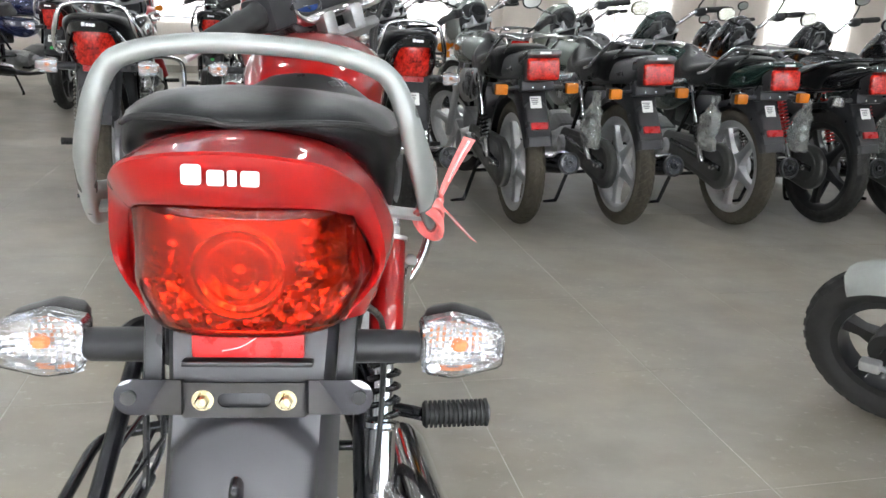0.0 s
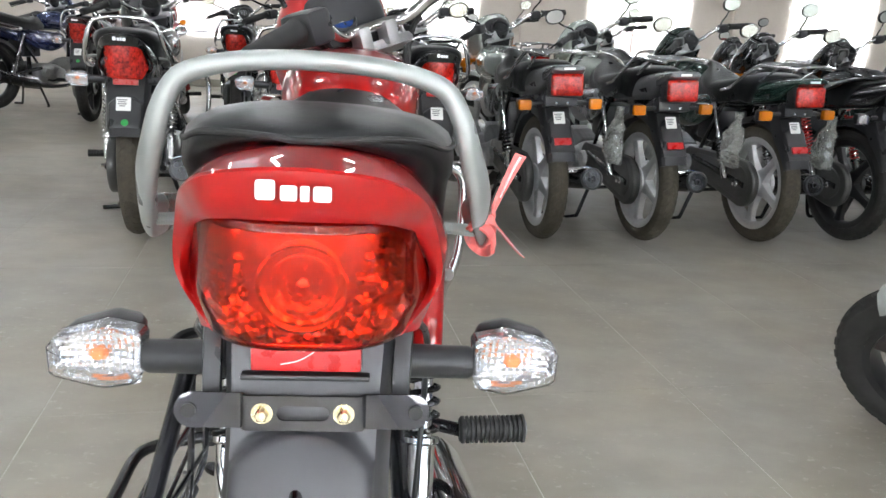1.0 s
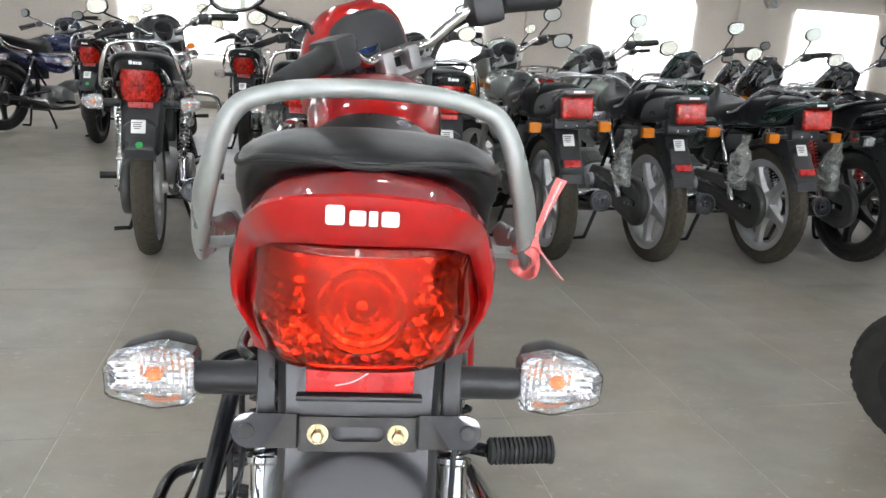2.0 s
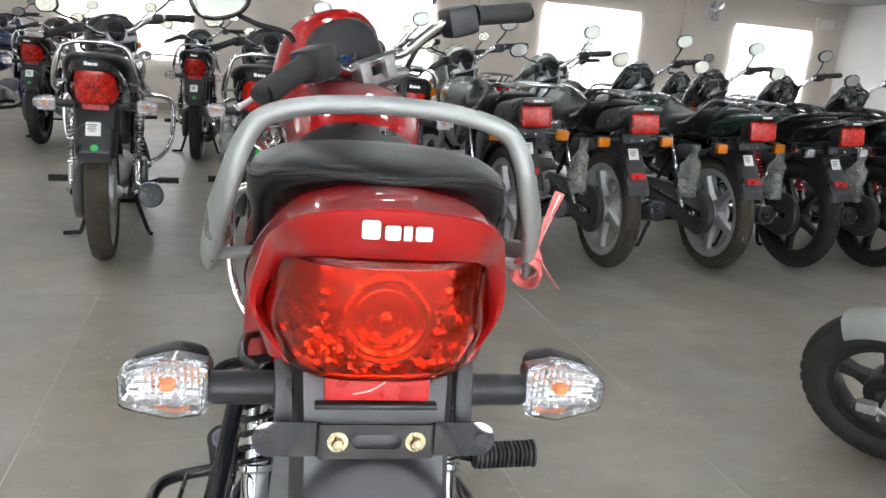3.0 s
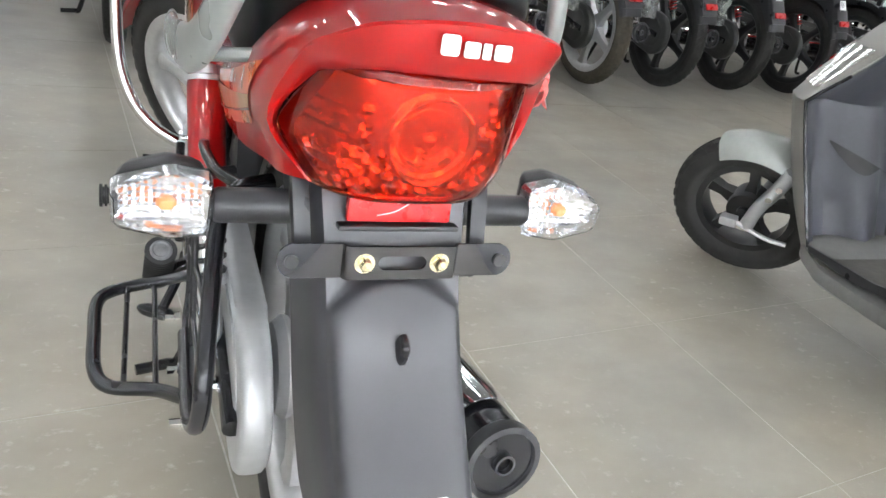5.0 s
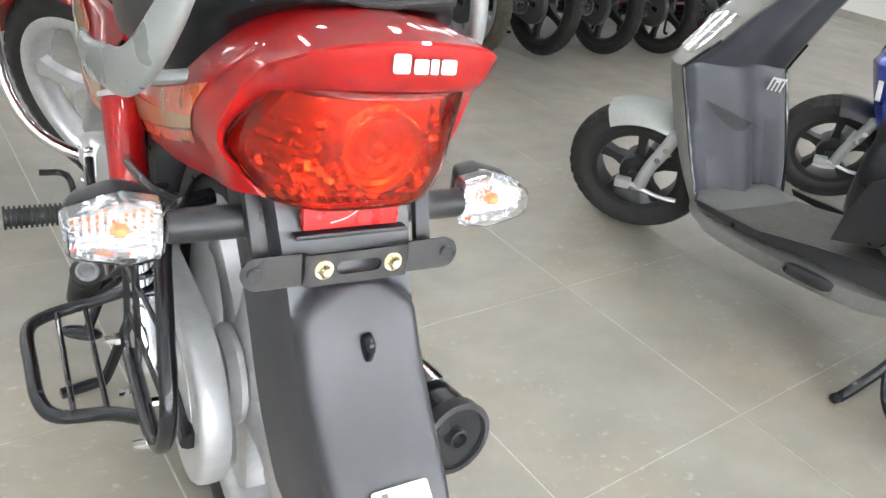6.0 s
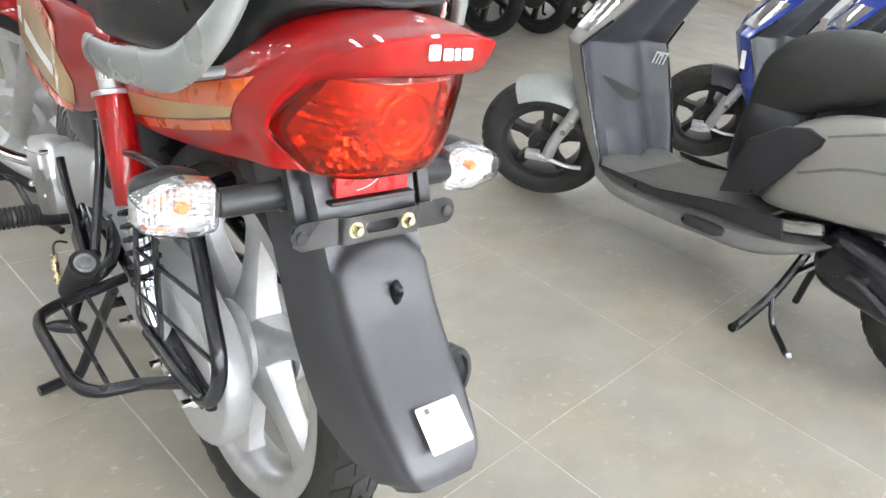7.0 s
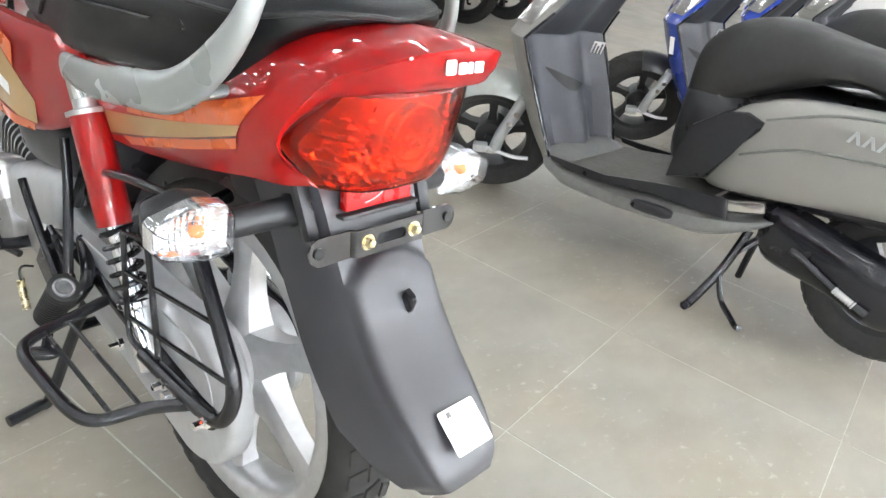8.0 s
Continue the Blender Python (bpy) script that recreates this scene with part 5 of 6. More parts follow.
for a, b in (((-0.086, -0.15, 0.70), (-0.082, -0.19, 0.62)), ((0.086, -0.15, 0.70), (0.082, -0.19, 0.62))):
    part("mudguard_rib", box((0.017, 0.014, 0.065), between(a, b) @ pose(0, 0, 0.028), 0.005), PLASTIC, hero)
part("scratch", tube([(-0.022, -0.1862, 0.683), (-0.006, -0.1860, 0.687), (0.008, -0.1850, 0.696), (0.014, -0.1845, 0.703)], 0.0006, 5, 4), WHITE_PAPER, hero, "pale scratch on the reflector")
part("reflector_tray", box((0.112, 0.014, 0.005), pose(0, -0.185, 0.6715, -8), 0.002), PLASTIC, hero)

# decals on the cowl's side
part("orange_stripe", cowl_patch(((0.15, 0.686), (0.15, 0.700), (-0.132, 0.796), (-0.100, 0.755)), bow=0.004), ORANGE_DECAL, hero, "orange stripe decal")
part("gold_stripe", cowl_patch(((0.22, 0.634), (0.22, 0.666), (-0.100, 0.7545), (-0.0895, 0.7395)), bow=0.004), GOLD_DECAL, hero, "gold stripe decal")
part("dark_line", cowl_patch(((0.22, 0.631), (0.22, 0.6335), (-0.0895, 0.739), (-0.0885, 0.7365)), bow=0.004), DARK_DECAL, hero, "thin dark line decal")
part("orange_stripe", cowl_patch(((0.16, 0.6375), (0.18, 0.6435), (-0.0885, 0.736), (-0.084, 0.722)), bow=0.002), ORANGE_DECAL, hero, "orange stripe decal")

for a0, a1 in ((138, 190), (-10, 42)):
    part("tank_decal", tank_patch(0.495, 0.72, a0, a1), GOLD_DECAL, hero, "gold decal on the tank").matrix_basis = pose(0, 0, 0.018)
for a0, a1 in ((191, 212), (-32, -11)):
    part("tank_decal", tank_patch(0.50, 0.92, a0, a1), ORANGE_DECAL, hero, "orange decal on the tank").matrix_basis = pose(0, 0, 0.018)
for a0, a1, far in ((191, 192.5, 0.92), (196, 197.5, 0.66), (202, 203.5, 0.62), (-12.5, -11, 0.92), (-17.5, -16, 0.66), (-23.5, -22, 0.62)):
    part("dark_line", tank_patch(0.51, far, a0, a1, 1.010), DARK_DECAL, hero, "thin dark line decal").matrix_basis = pose(0, 0, 0.018)

# piping and side welt of the seat
part("seat_welt", welt_mesh(), GRIP, hero)
part("seat_piping", tube([(-0.119, 0.44, 0.738), (-0.126, 0.40, 0.768), (-0.134, 0.34, 0.787), (-0.139, 0.28, 0.796), (-0.141, 0.18, 0.808), (-0.140, 0.06, 0.822)], 0.0025, 8, 5), GRIP, hero)
for k in range(6):
    for side in (-1, 1):
        t = (k + 0.5) / 6
        x, y, z = 0.025 + 0.084 * math.sin(1.45 * t), -0.132 + 0.085 * t ** 2.2, 0.874 - 0.058 * t ** 2.4
        part("seat_rib", hull([(-0.016, 0, 0.003, 0.006, 0.006), (0, 0, 0.0055, 0.009, 0.009), (0.014, 0, 0.003, 0.006, 0.006)], 10, 2), GRIP, hero).matrix_basis = pose(side * x, y, z, -24, 0, side * 62 * t)

# decals on the left side panel, with a mark that stays plain bars
def panel_patch(rows, lift):
    return sheet([[(-0.1455 - lift + 0.2 * abs(y - 0.6) ** 2 + 0.5 * abs(z0 + (z1 - z0) * j / 4 - 0.62) ** 2, y, z0 + (z1 - z0) * j / 4) for j in range(5)] for y, z0, z1 in rows], 0.0004)


part("panel_decal", panel_patch(((0.76, 0.60, 0.665), (0.68, 0.585, 0.69), (0.58, 0.57, 0.675), (0.5, 0.565, 0.64), (0.43, 0.575, 0.61)), 0.001), GOLD_DECAL, hero, "gold decal")
part("panel_decal", panel_patch(((0.72, 0.56, 0.58), (0.62, 0.545, 0.568), (0.52, 0.545, 0.562), (0.44, 0.56, 0.572)), 0.0014), ORANGE_DECAL, hero, "orange decal")
part("panel_decal", panel_patch(((0.74, 0.668, 0.685), (0.66, 0.69, 0.705), (0.58, 0.678, 0.70), (0.5, 0.645, 0.68)), 0.0014), ORANGE_DECAL, hero, "orange decal")
part("model_mark", panel_patch(((0.745, 0.632, 0.655), (0.715, 0.63, 0.66)), 0.0025), WHITE_INK, hero, "white model mark as a plain bar")
part("model_mark", panel_patch(((0.69, 0.62, 0.645), (0.6, 0.605, 0.625), (0.52, 0.592, 0.612)), 0.0025), WHITE_INK, hero, "white model mark as a plain bar")

guard_rack(hero)
for s, a, b in ((1, (0.2, 0.24, 0.366), (0.303, 0.24, 0.370)), (-1, (-0.196, 0.300, 0.316), (-0.191, 0.237, 0.400))):
    peg = part("pillion_peg", peg_mesh((Vector(b) - Vector(a)).length, 0.0215, 13), GRIP, hero)
    peg.matrix_basis = between(a, b)
    part("peg_end", lathe([(0, 0), (0.0155, 0), (0.0155, 0.002), (0.0125, 0.004), (0.010, 0.0025), (0.004, 0.0035), (0, 0.0035)], None, 20), PEG_CAP, peg).matrix_basis = pose(0, 0, (Vector(b) - Vector(a)).length)
    part("pillion_bracket", tube([(s * 0.105, 0.38, 0.39), (s * 0.14, 0.29, 0.36), a], 0.011, 10, 4), STEEL, hero)
part("brake_rod", tube([(0.125, 0.5, 0.25), (0.12, 0.1, 0.27), (0.115, -0.02, 0.25)], 0.004, 8, 4), CHROME, hero)
part("return_spring", helix(0.0052, 0.052, 17, 0.0015), ZINC, hero, "yellow zinc return spring").matrix_basis = between((-0.19, 0.43, 0.312), (-0.19, 0.414, 0.264))
part("spring_hook", tube([(-0.19, 0.428, 0.31), (-0.188, 0.436, 0.325), (-0.18, 0.44, 0.33), (-0.165, 0.44, 0.325)], 0.002, 6, 4), STEEL, hero)
part("peg_hanger", tube([(-0.115, 0.40, 0.56), (-0.120, 0.385, 0.49), (-0.152, 0.325, 0.368)], 0.008, 10, 3), STEEL, hero)
part("peg_hanger", tube([(-0.158, 0.47, 0.47), (-0.160, 0.43, 0.43), (-0.162, 0.345, 0.355)], 0.007, 10, 3), STEEL, hero)
part("hanger_plate", box((0.01, 0.10, 0.12), pose(-0.150, 0.385, 0.345, 35), 0.004), STEEL, hero)
part("gear_pedal", hull([(-0.03, 0, 0.004, 0.004, 0.004), (-0.015, 0, 0.014, 0.009, 0.009), (0.02, 0, 0.013, 0.008, 0.008), (0.034, 0, 0.005, 0.004, 0.004)], 12, 3), STEEL, hero).matrix_basis = pose(-0.195, 0.352, 0.213, 0, 0, 60)
part("pedal_arm", tube([(-0.185, 0.36, 0.216), (-0.16, 0.39, 0.26), (-0.15, 0.40, 0.30)], 0.008, 8, 3), STEEL, hero)
part("kick_lever", tube([(0.13, 0.5, 0.33), (0.17, 0.45, 0.42), (0.175, 0.40, 0.55), (0.18, 0.37, 0.58)], [0.012, 0.009, 0.009, 0.011], 10, 4), CHROME, hero)
part("gear_lever", tube([(-0.13, 0.62, 0.25), (-0.16, 0.7, 0.26), (-0.17, 0.82, 0.28), (-0.22, 0.83, 0.285)], 0.007, 8, 4), STEEL, hero)
part("cable", tube([(0.10, -0.09, 0.69), (0.125, 0.05, 0.60), (0.13, 0.12, 0.45), (0.12, 0.05, 0.36)], 0.004, 8, 5), PLASTIC, hero)
part("rail_mount", tube([(-0.12, 0.235, 0.70), (-0.14, 0.24, 0.718)], 0.012), CHROME, hero)
part("stay_arm", tube([(-0.115, 0.08, 0.60), (-0.16, 0.05, 0.605), (-0.175, 0.03, 0.60)], 0.007, 8, 4), PLASTIC, hero)

# ribbon tied round the rail
ribbon = thing("ribbon", pose(0.172, 0.148, 0.790), "red and white gift ribbon tied to the grab rail", "ribbon")
part("knot", hull([(-0.012, 0, 0.004, 0.005, 0.005), (0, 0, 0.007, 0.008, 0.008), (0.010, 0, 0.004, 0.005, 0.005)], 12, 3), RIBBON, ribbon)
for loop in range(2):
    part("loop", tube([(0.013 * math.cos(a) - 0.008, 0.024 * math.sin(a) - 0.006 - 0.004 * loop, -0.016 - 0.006 * loop - 0.020 * math.sin(a + 0.5 * loop)) for a in (2 * math.pi * k / 10 for k in range(10))], 0.0028, 6, 3, closed=True, flat=2.2), RIBBON, ribbon)


def tail_strip(pts, w0, w1, twist):
    P = spline(pts, 6)
    rows = []
    for i, p in enumerate(P):
        t = i / len(P)
        d = Vector((math.cos(twist * t) * 0.85, 0.3, -0.45 + 0.6 * math.sin(twist * t))) * (w0 + (w1 - w0) * t)
        rows.append([Vector(p) - d, Vector(p) + Vector((0, -0.002, 0)), Vector(p) + d])
    return sheet(rows, 0.0006)


part("ribbon_end", tail_strip([(0.002, -0.004, 0.004), (0.012, 0.010, 0.022), (0.024, 0.024, 0.042), (0.035, 0.038, 0.058)], 0.003, 0.0085, 0.3), RIBBON, ribbon)
part("ribbon_end", tail_strip([(0.002, -0.004, -0.004), (0.016, 0.010, -0.020), (0.031, 0.026, -0.038), (0.047, 0.044, -0.056)], 0.004, 0.0065, -0.2), RIBBON, ribbon)
part("white_stripe", tail_strip([(0.005, -0.004, -0.009), (0.017, 0.0075, -0.021), (0.032, 0.0235, -0.038), (0.048, 0.0415, -0.055)], 0.0012, 0.002, -0.2), WHITE_INK, ribbon)
part("white_stripe", tail_strip([(0.011, 0.0055, 0.018), (0.024, 0.0215, 0.042), (0.034, 0.034, 0.056)], 0.001, 0.0018, 0.3), WHITE_INK, ribbon)

# ---- rows of motorcycles ----
ROW = [  # x, y of the rear wheel, turn, words, settings
    (-0.99, 2.70, 10, "glossy black motorcycle with film on its clear indicators", dict(style="cowl", paint=BLACK_PAINT, tyre=DUSTY_RUBBER, rims=ALLOY, guard=True, coil=CHROME)),
    (-0.34, 2.86, 2, "black motorcycle with chrome guard and film wrapped lamp", dict(style="cowl", paint=BLACK_PAINT, rims=ALLOY, guard=True, coil=CHROME, wrap=3)),
    (0.30, 2.95, 6, "black motorcycle with looped chrome rail", dict(style="cowl", paint=BLACK_PAINT, rims=ALLOY, coil=CHROME)),
    (0.87, 2.86, 6, "silver and blue motorcycle with amber indicators and chrome carrier", dict(style="box", paint=SILVER_TANK, tail_paint=TAIL_GREY, rims=ALLOY, coil=STEEL, tyre=DUSTY_RUBBER)),
    (1.40, 2.90, 6, "grey motorcycle with amber indicators and chrome carrier", dict(style="box", paint=SILVER_TANK, tail_paint=TAIL_GREY, rims=ALLOY, wrap=1, tyre=DUSTY_RUBBER)),
    (2.03, 2.96, 6, "dark green motorcycle with chrome carrier and wrapped side", dict(style="box", paint=DARK_GREEN, tail_paint=DARK_GREEN, rims=ALLOY, wrap=2, tyre=DUSTY_RUBBER)),
    (2.58, 3.05, 6, "black motorcycle with black wheels and red rear springs", dict(style="box", paint=BLACK_PAINT, tail_paint=BLACK_PAINT, rims=BLACK_ALLOY, coil=SPRING_RED, amber=False, carrier=False, wrap=1)),
    (3.14, 3.13, 6, "black motorcycle with black wheels and wrapped side", dict(style="box", paint=BLACK_PAINT, tail_paint=DARK_GREEN, rims=BLACK_ALLOY, coil=SPRING_RED, amber=False, carrier=False, wrap=2)),
    (3.72, 3.20, 6, "black motorcycle with black wheels in the row", dict(style="box", paint=BLACK_PAINT, tail_paint=BLACK_PAINT, rims=BLACK_ALLOY, coil=SPRING_RED, amber=False, carrier=False)),
    (4.30, 3.28, 6, "black motorcycle with red tank in the row", dict(style="box", paint=RED, tail_paint=BLACK_PAINT, rims=BLACK_ALLOY, amber=False, carrier=False)),
    (4.90, 3.36, 6, "black motorcycle at the end of the row", dict(style="box", paint=BLACK_PAINT, rims=BLACK_ALLOY, amber=False, carrier=False)),
    (-2.42, 6.05, 6, "dark maroon motorcycle with looped rail, further back", dict(style="cowl", paint=MAROON, rims=BLACK_ALLOY)),
    (-3.45, 6.55, -20, "dark blue motorcycle standing askew by the wall", dict(style="cowl", paint=DARK_BLUE, rims=BLACK_ALLOY)),
    (-1.75, 5.65, 6, "black motorcycle with red tank, further back", dict(style="box", paint=RED, tail_paint=BLACK_PAINT, rims=BLACK_ALLOY, amber=False, carrier=False)),
    (-1.1, 5.7, 6, "black motorcycle with blue tank, further back", dict(style="cowl", paint=BLACK_PAINT, rims=BLACK_ALLOY)),
    (-0.4, 5.75, 6, "black motorcycle in the second row", dict(style="cowl", paint=BLACK_PAINT, rims=ALLOY)),
    (0.55, 5.2, 8, "black motorcycle in the second row", dict(style="box", paint=BLACK_PAINT, rims=ALLOY, carrier=False)),
    (1.25, 5.25, 8, "silver motorcycle in the second row", dict(style="box", paint=SILVER_TANK, tail_paint=TAIL_GREY, rims=ALLOY)),
    (2.3, 5.4, 8, "grey motorcycle in the second row", dict(style="box", paint=GREY_PAINT, rims=ALLOY)),
    (3.6, 5.5, 8, "black motorcycle in the second row", dict(style="box", paint=BLACK_PAINT, rims=BLACK_ALLOY)),
]
for x, y, turn, words, kw in ROW:
    lean = -3.0 if kw["style"] == "box" else 0.0        # on their side stands
    motorcycle(pose(x, y, 0.002 if lean else 0.0, 0, lean, turn), words, steer=26, **kw)


# ---- scooters ----
def scooter_rim():
    return lathe([(0.122, -0.034), (0.14, -0.036), (0.142, -0.03), (0.13, -0.022), (0.128, 0), (0.13, 0.022), (0.142, 0.03), (0.14, 0.036), (0.122, 0.034), (0.117, 0.0)], AX, 40, close=True)


def scooter_hub():
    return lathe([(0.0, -0.06), (0.016, -0.06), (0.018, -0.045), (0.05, -0.04), (0.055, 0), (0.05, 0.04), (0.018, 0.05), (0, 0.06)], AX, 24)


def scooter_spoke():
    bm = bmesh.new()
    skin(bm, [[(t * sx, r, w * sy) for sx, sy in ((-1, -1), (-1, 1), (1, 1), (1, -1))] for r, w, t in ((0.03, 0.02, 0.022), (0.08, 0.012, 0.016), (0.124, 0.016, 0.02))])
    return bm


def scooter_wheel(root, name, m):
    w = shared("scrim", name, scooter_rim, BLACK_ALLOY, root, m=m)
    shared("schub", "hub", scooter_hub, BLACK_ALLOY, w)
    for k in range(5):
        shared("scspoke", "spoke", scooter_spoke, BLACK_ALLOY, w, m=pose(0, 0, 0, 72 * k))
    shared("sctyre", "tyre", lambda: tyre_mesh(0.215, 0.138, 0.048), RUBBER, w)
    tagged(shared("sctread", "tread", lambda: tread_mesh(0.215, 0.048, 34), RUBBER, w), kind="stuff")


APRON = [(0.20, 0.188, 0.980, 1.06), (0.32, 0.212, 1.035, 1.17), (0.45, 0.226, 1.10, 1.25), (0.575, 0.232, 1.165, 1.31), (0.60, 0.228, 1.165, 1.315), (0.68, 0.19, 1.11, 1.29), (0.80, 0.15, 1.03, 1.21), (0.90, 0.12, 0.96, 1.10)]


def apron_rows(inset=0.0):
    A = spline(APRON, 3)
    return [[(f * w, e + q * (n - e), z) for f, q in ((-1, 0), (-0.97, 0.25), (-0.8, 0.62), (-0.45, 0.9), (0, 1), (0.45, 0.9), (0.8, 0.62), (0.97, 0.25), (1, 0))] for z, w, e, n in A]


def inner_rows():
    A = spline([a for a in APRON], 3)
    rows = []
    for z, w, e, n in A:
        t = min(1, max(0, (z - 0.3) / 0.25))
        b = 0.05 * (1 - t) + 0.01
        rows.append([(f * (w - 0.008), e + q, z) for f, q in ((-1, 0.004), (-0.9, 0.008), (-0.75, 0.03 + b * 0.3), (-0.5, 0.035 + b * 0.2), (-0.3, 0.02 - b * 0.2), (0, 0.012 - b * 0.4), (0.3, 0.02 - b * 0.2), (0.5, 0.035 + b * 0.2), (0.75, 0.03 + b * 0.3), (0.9, 0.008), (1, 0.004))])
    return rows


def recess_shade_mesh():
    """A slanting finger recess in the inner panel: its shade as a dark sheet laid in front."""
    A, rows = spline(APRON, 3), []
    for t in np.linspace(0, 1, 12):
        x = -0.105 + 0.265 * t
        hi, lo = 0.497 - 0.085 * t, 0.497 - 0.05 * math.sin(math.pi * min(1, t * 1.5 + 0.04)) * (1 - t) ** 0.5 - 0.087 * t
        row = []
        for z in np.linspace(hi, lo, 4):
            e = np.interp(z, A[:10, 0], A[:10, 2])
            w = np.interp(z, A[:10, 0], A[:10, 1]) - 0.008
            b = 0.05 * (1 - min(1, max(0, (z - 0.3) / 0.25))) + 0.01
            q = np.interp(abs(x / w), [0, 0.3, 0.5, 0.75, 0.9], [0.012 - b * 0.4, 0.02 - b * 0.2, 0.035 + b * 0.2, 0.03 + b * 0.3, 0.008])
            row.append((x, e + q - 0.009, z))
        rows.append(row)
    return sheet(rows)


def scooter(m, label, paint, fender_paint, stripe=None):
    root = thing("scooter", m, label, "scooter", "scooters along the aisle")
    R = 0.215
    p = Vector((0, 1.10, 0.6))
    st = Matrix.Translation(p + Vector((-0.090, -0.012, 0))) @ Matrix.Rotation(radians(40), 4, Vector((0, -math.sin(radians(26)), math.cos(radians(26))))) @ Matrix.Translation(-p)
    scooter_wheel(root, "front_wheel", st @ pose(0, 1.332, R + 0.012, 20) @ Matrix.Scale(1.05, 4))
    scooter_wheel(root, "rear_wheel", pose(0, 0, R + 0.02, 50))
    shared("scapron", "leg_shield", lambda: sheet(apron_rows(), 0.006), paint, root)
    inner = shared("scinner", "inner_panel", lambda: sheet(inner_rows(), 0.004), SCOOT_INNER, root)
    for s in (-1, 1):
        shared("scedge%d" % s, "edge_trim", lambda: tube([(s * (wd - 0.003), e - 0.004, z) for z, wd, e, n in APRON[:6]], 0.0045, 8, 4), STEEL, root)
    # dark sheet that stands in for shade in the panel's crease
    shared("scshade", "crease_shade", recess_shade_mesh, GRIP, inner)
    lb = shared("sclabel", "label", lambda: box((0.042, 0.001, 0.085), None), WHITE_PAPER, inner, "printed instruction label", m=pose(0.1825, 1.1515, 0.532, 27, 0, -39))
    for k in range(3):
        shared("sclabelprint%d" % (k % 2), "print", lambda: box((0.007, 0.001, 0.07 - 0.02 * (k % 2)), None), PRINT_GREY, lb, m=pose(-0.012 + 0.012 * k, -0.001, 0))
    shared("scboard", "floorboard", lambda: sheet(grid_spline([[(-0.205, 1.0, 0.225), (-0.19, 1.0, 0.238), (0, 1.02, 0.24), (0.19, 1.0, 0.238), (0.205, 1.0, 0.225)], [(-0.212, 0.85, 0.25), (-0.2, 0.85, 0.262), (0, 0.85, 0.262), (0.2, 0.85, 0.262), (0.212, 0.85, 0.25)], [(-0.21, 0.65, 0.295), (-0.195, 0.65, 0.306), (0, 0.65, 0.306), (0.195, 0.65, 0.306), (0.21, 0.65, 0.295)], [(-0.2, 0.45, 0.335), (-0.185, 0.45, 0.345), (0, 0.45, 0.345), (0.185, 0.45, 0.345), (0.2, 0.45, 0.335)]], 4, 4), 0.01), SCOOT_FLOOR, root)
    shared("scbelly", "lower_panel", lambda: hull([(1.035, 0.25, 0.180, 0.02, 0.03), (1.005, 0.235, 0.206, 0.036, 0.036), (0.95, 0.222, 0.218, 0.034, 0.042), (0.9, 0.214, 0.220, 0.032, 0.045), (0.7, 0.215, 0.222, 0.055, 0.03), (0.5, 0.245, 0.222, 0.055, 0.04), (0.42, 0.265, 0.215, 0.05, 0.04), (0.34, 0.30, 0.2, 0.02, 0.03), (0.28, 0.33, 0.18, 0.01, 0.01)], 24, 4, power=3.2), SCOOT_BELLY, root)
    for s in (-1, 1):
        shared("scskirt%d" % s, "floor_edge_trim", lambda: prism([(0.985, 0.268), (0.9, 0.272), (0.774, 0.281), (0.61, 0.322), (0.5, 0.345), (0.408, 0.357), (0.387, 0.303), (0.464, 0.296), (0.615, 0.286), (0.823, 0.252), (0.97, 0.252)], 0.012, Matrix(((0, 0, 1, s * 0.217), (1, 0, 0, 0), (0, 1, 0, 0), (0, 0, 0, 1))), 0.004), PLASTIC, root)
        shared("scfoot%d" % s, "folded_footrest", lambda: hull([(0.665, 0.238, 0.008, 0.010, 0.010, s * 0.224), (0.645, 0.24, 0.016, 0.017, 0.017, s * 0.224), (0.56, 0.248, 0.016, 0.017, 0.018, s * 0.224), (0.535, 0.252, 0.007, 0.01, 0.01, s * 0.224)], 14, 3), PLASTIC, root)
        shared("scside%d" % s, "side_panel", lambda: hull([(0.52, 0.47, 0.012, 0.05, 0.09, s * 0.16), (0.47, 0.49, 0.03, 0.10, 0.13, s * 0.165), (0.35, 0.52, 0.045, 0.13, 0.14, s * 0.17), (0.15, 0.55, 0.055, 0.13, 0.13, s * 0.165), (-0.1, 0.59, 0.055, 0.11, 0.12, s * 0.155), (-0.32, 0.63, 0.04, 0.08, 0.09, s * 0.13), (-0.46, 0.66, 0.02, 0.04, 0.05, s * 0.1)], 24, 4, power=3.0), paint, root)
        sd = shared("sccrease%d" % s, "body_crease", lambda: tube([(s * 0.206, 0.386, 0.585), (s * 0.212, 0.25, 0.642), (s * 0.205, 0.142, 0.665), (s * 0.19, -0.1, 0.69)], 0.004, 8, 5), SCOOT_BELLY, root)
        shared("sccrease2%d" % s, "body_crease", lambda: tube([(s * 0.207, 0.42, 0.478), (s * 0.2185, 0.29, 0.54), (s * 0.2205, 0.093, 0.575), (s * 0.21, -0.1, 0.585)], 0.004, 8, 5), SCOOT_BELLY, root)
        shared("scwing%d" % s, "dark_side_panel", lambda: prism([(0.597, 0.348), (0.485, 0.385), (0.443, 0.485), (0.388, 0.556), (0.386, 0.578), (0.437, 0.588), (0.498, 0.571), (0.568, 0.513), (0.592, 0.42)], 0.03, Matrix(((0, 0, 1, s * 0.2), (1, 0, 0, 0), (0, 1, 0, 0), (0, 0, 0, 1))), 0.01), PLASTIC, root)
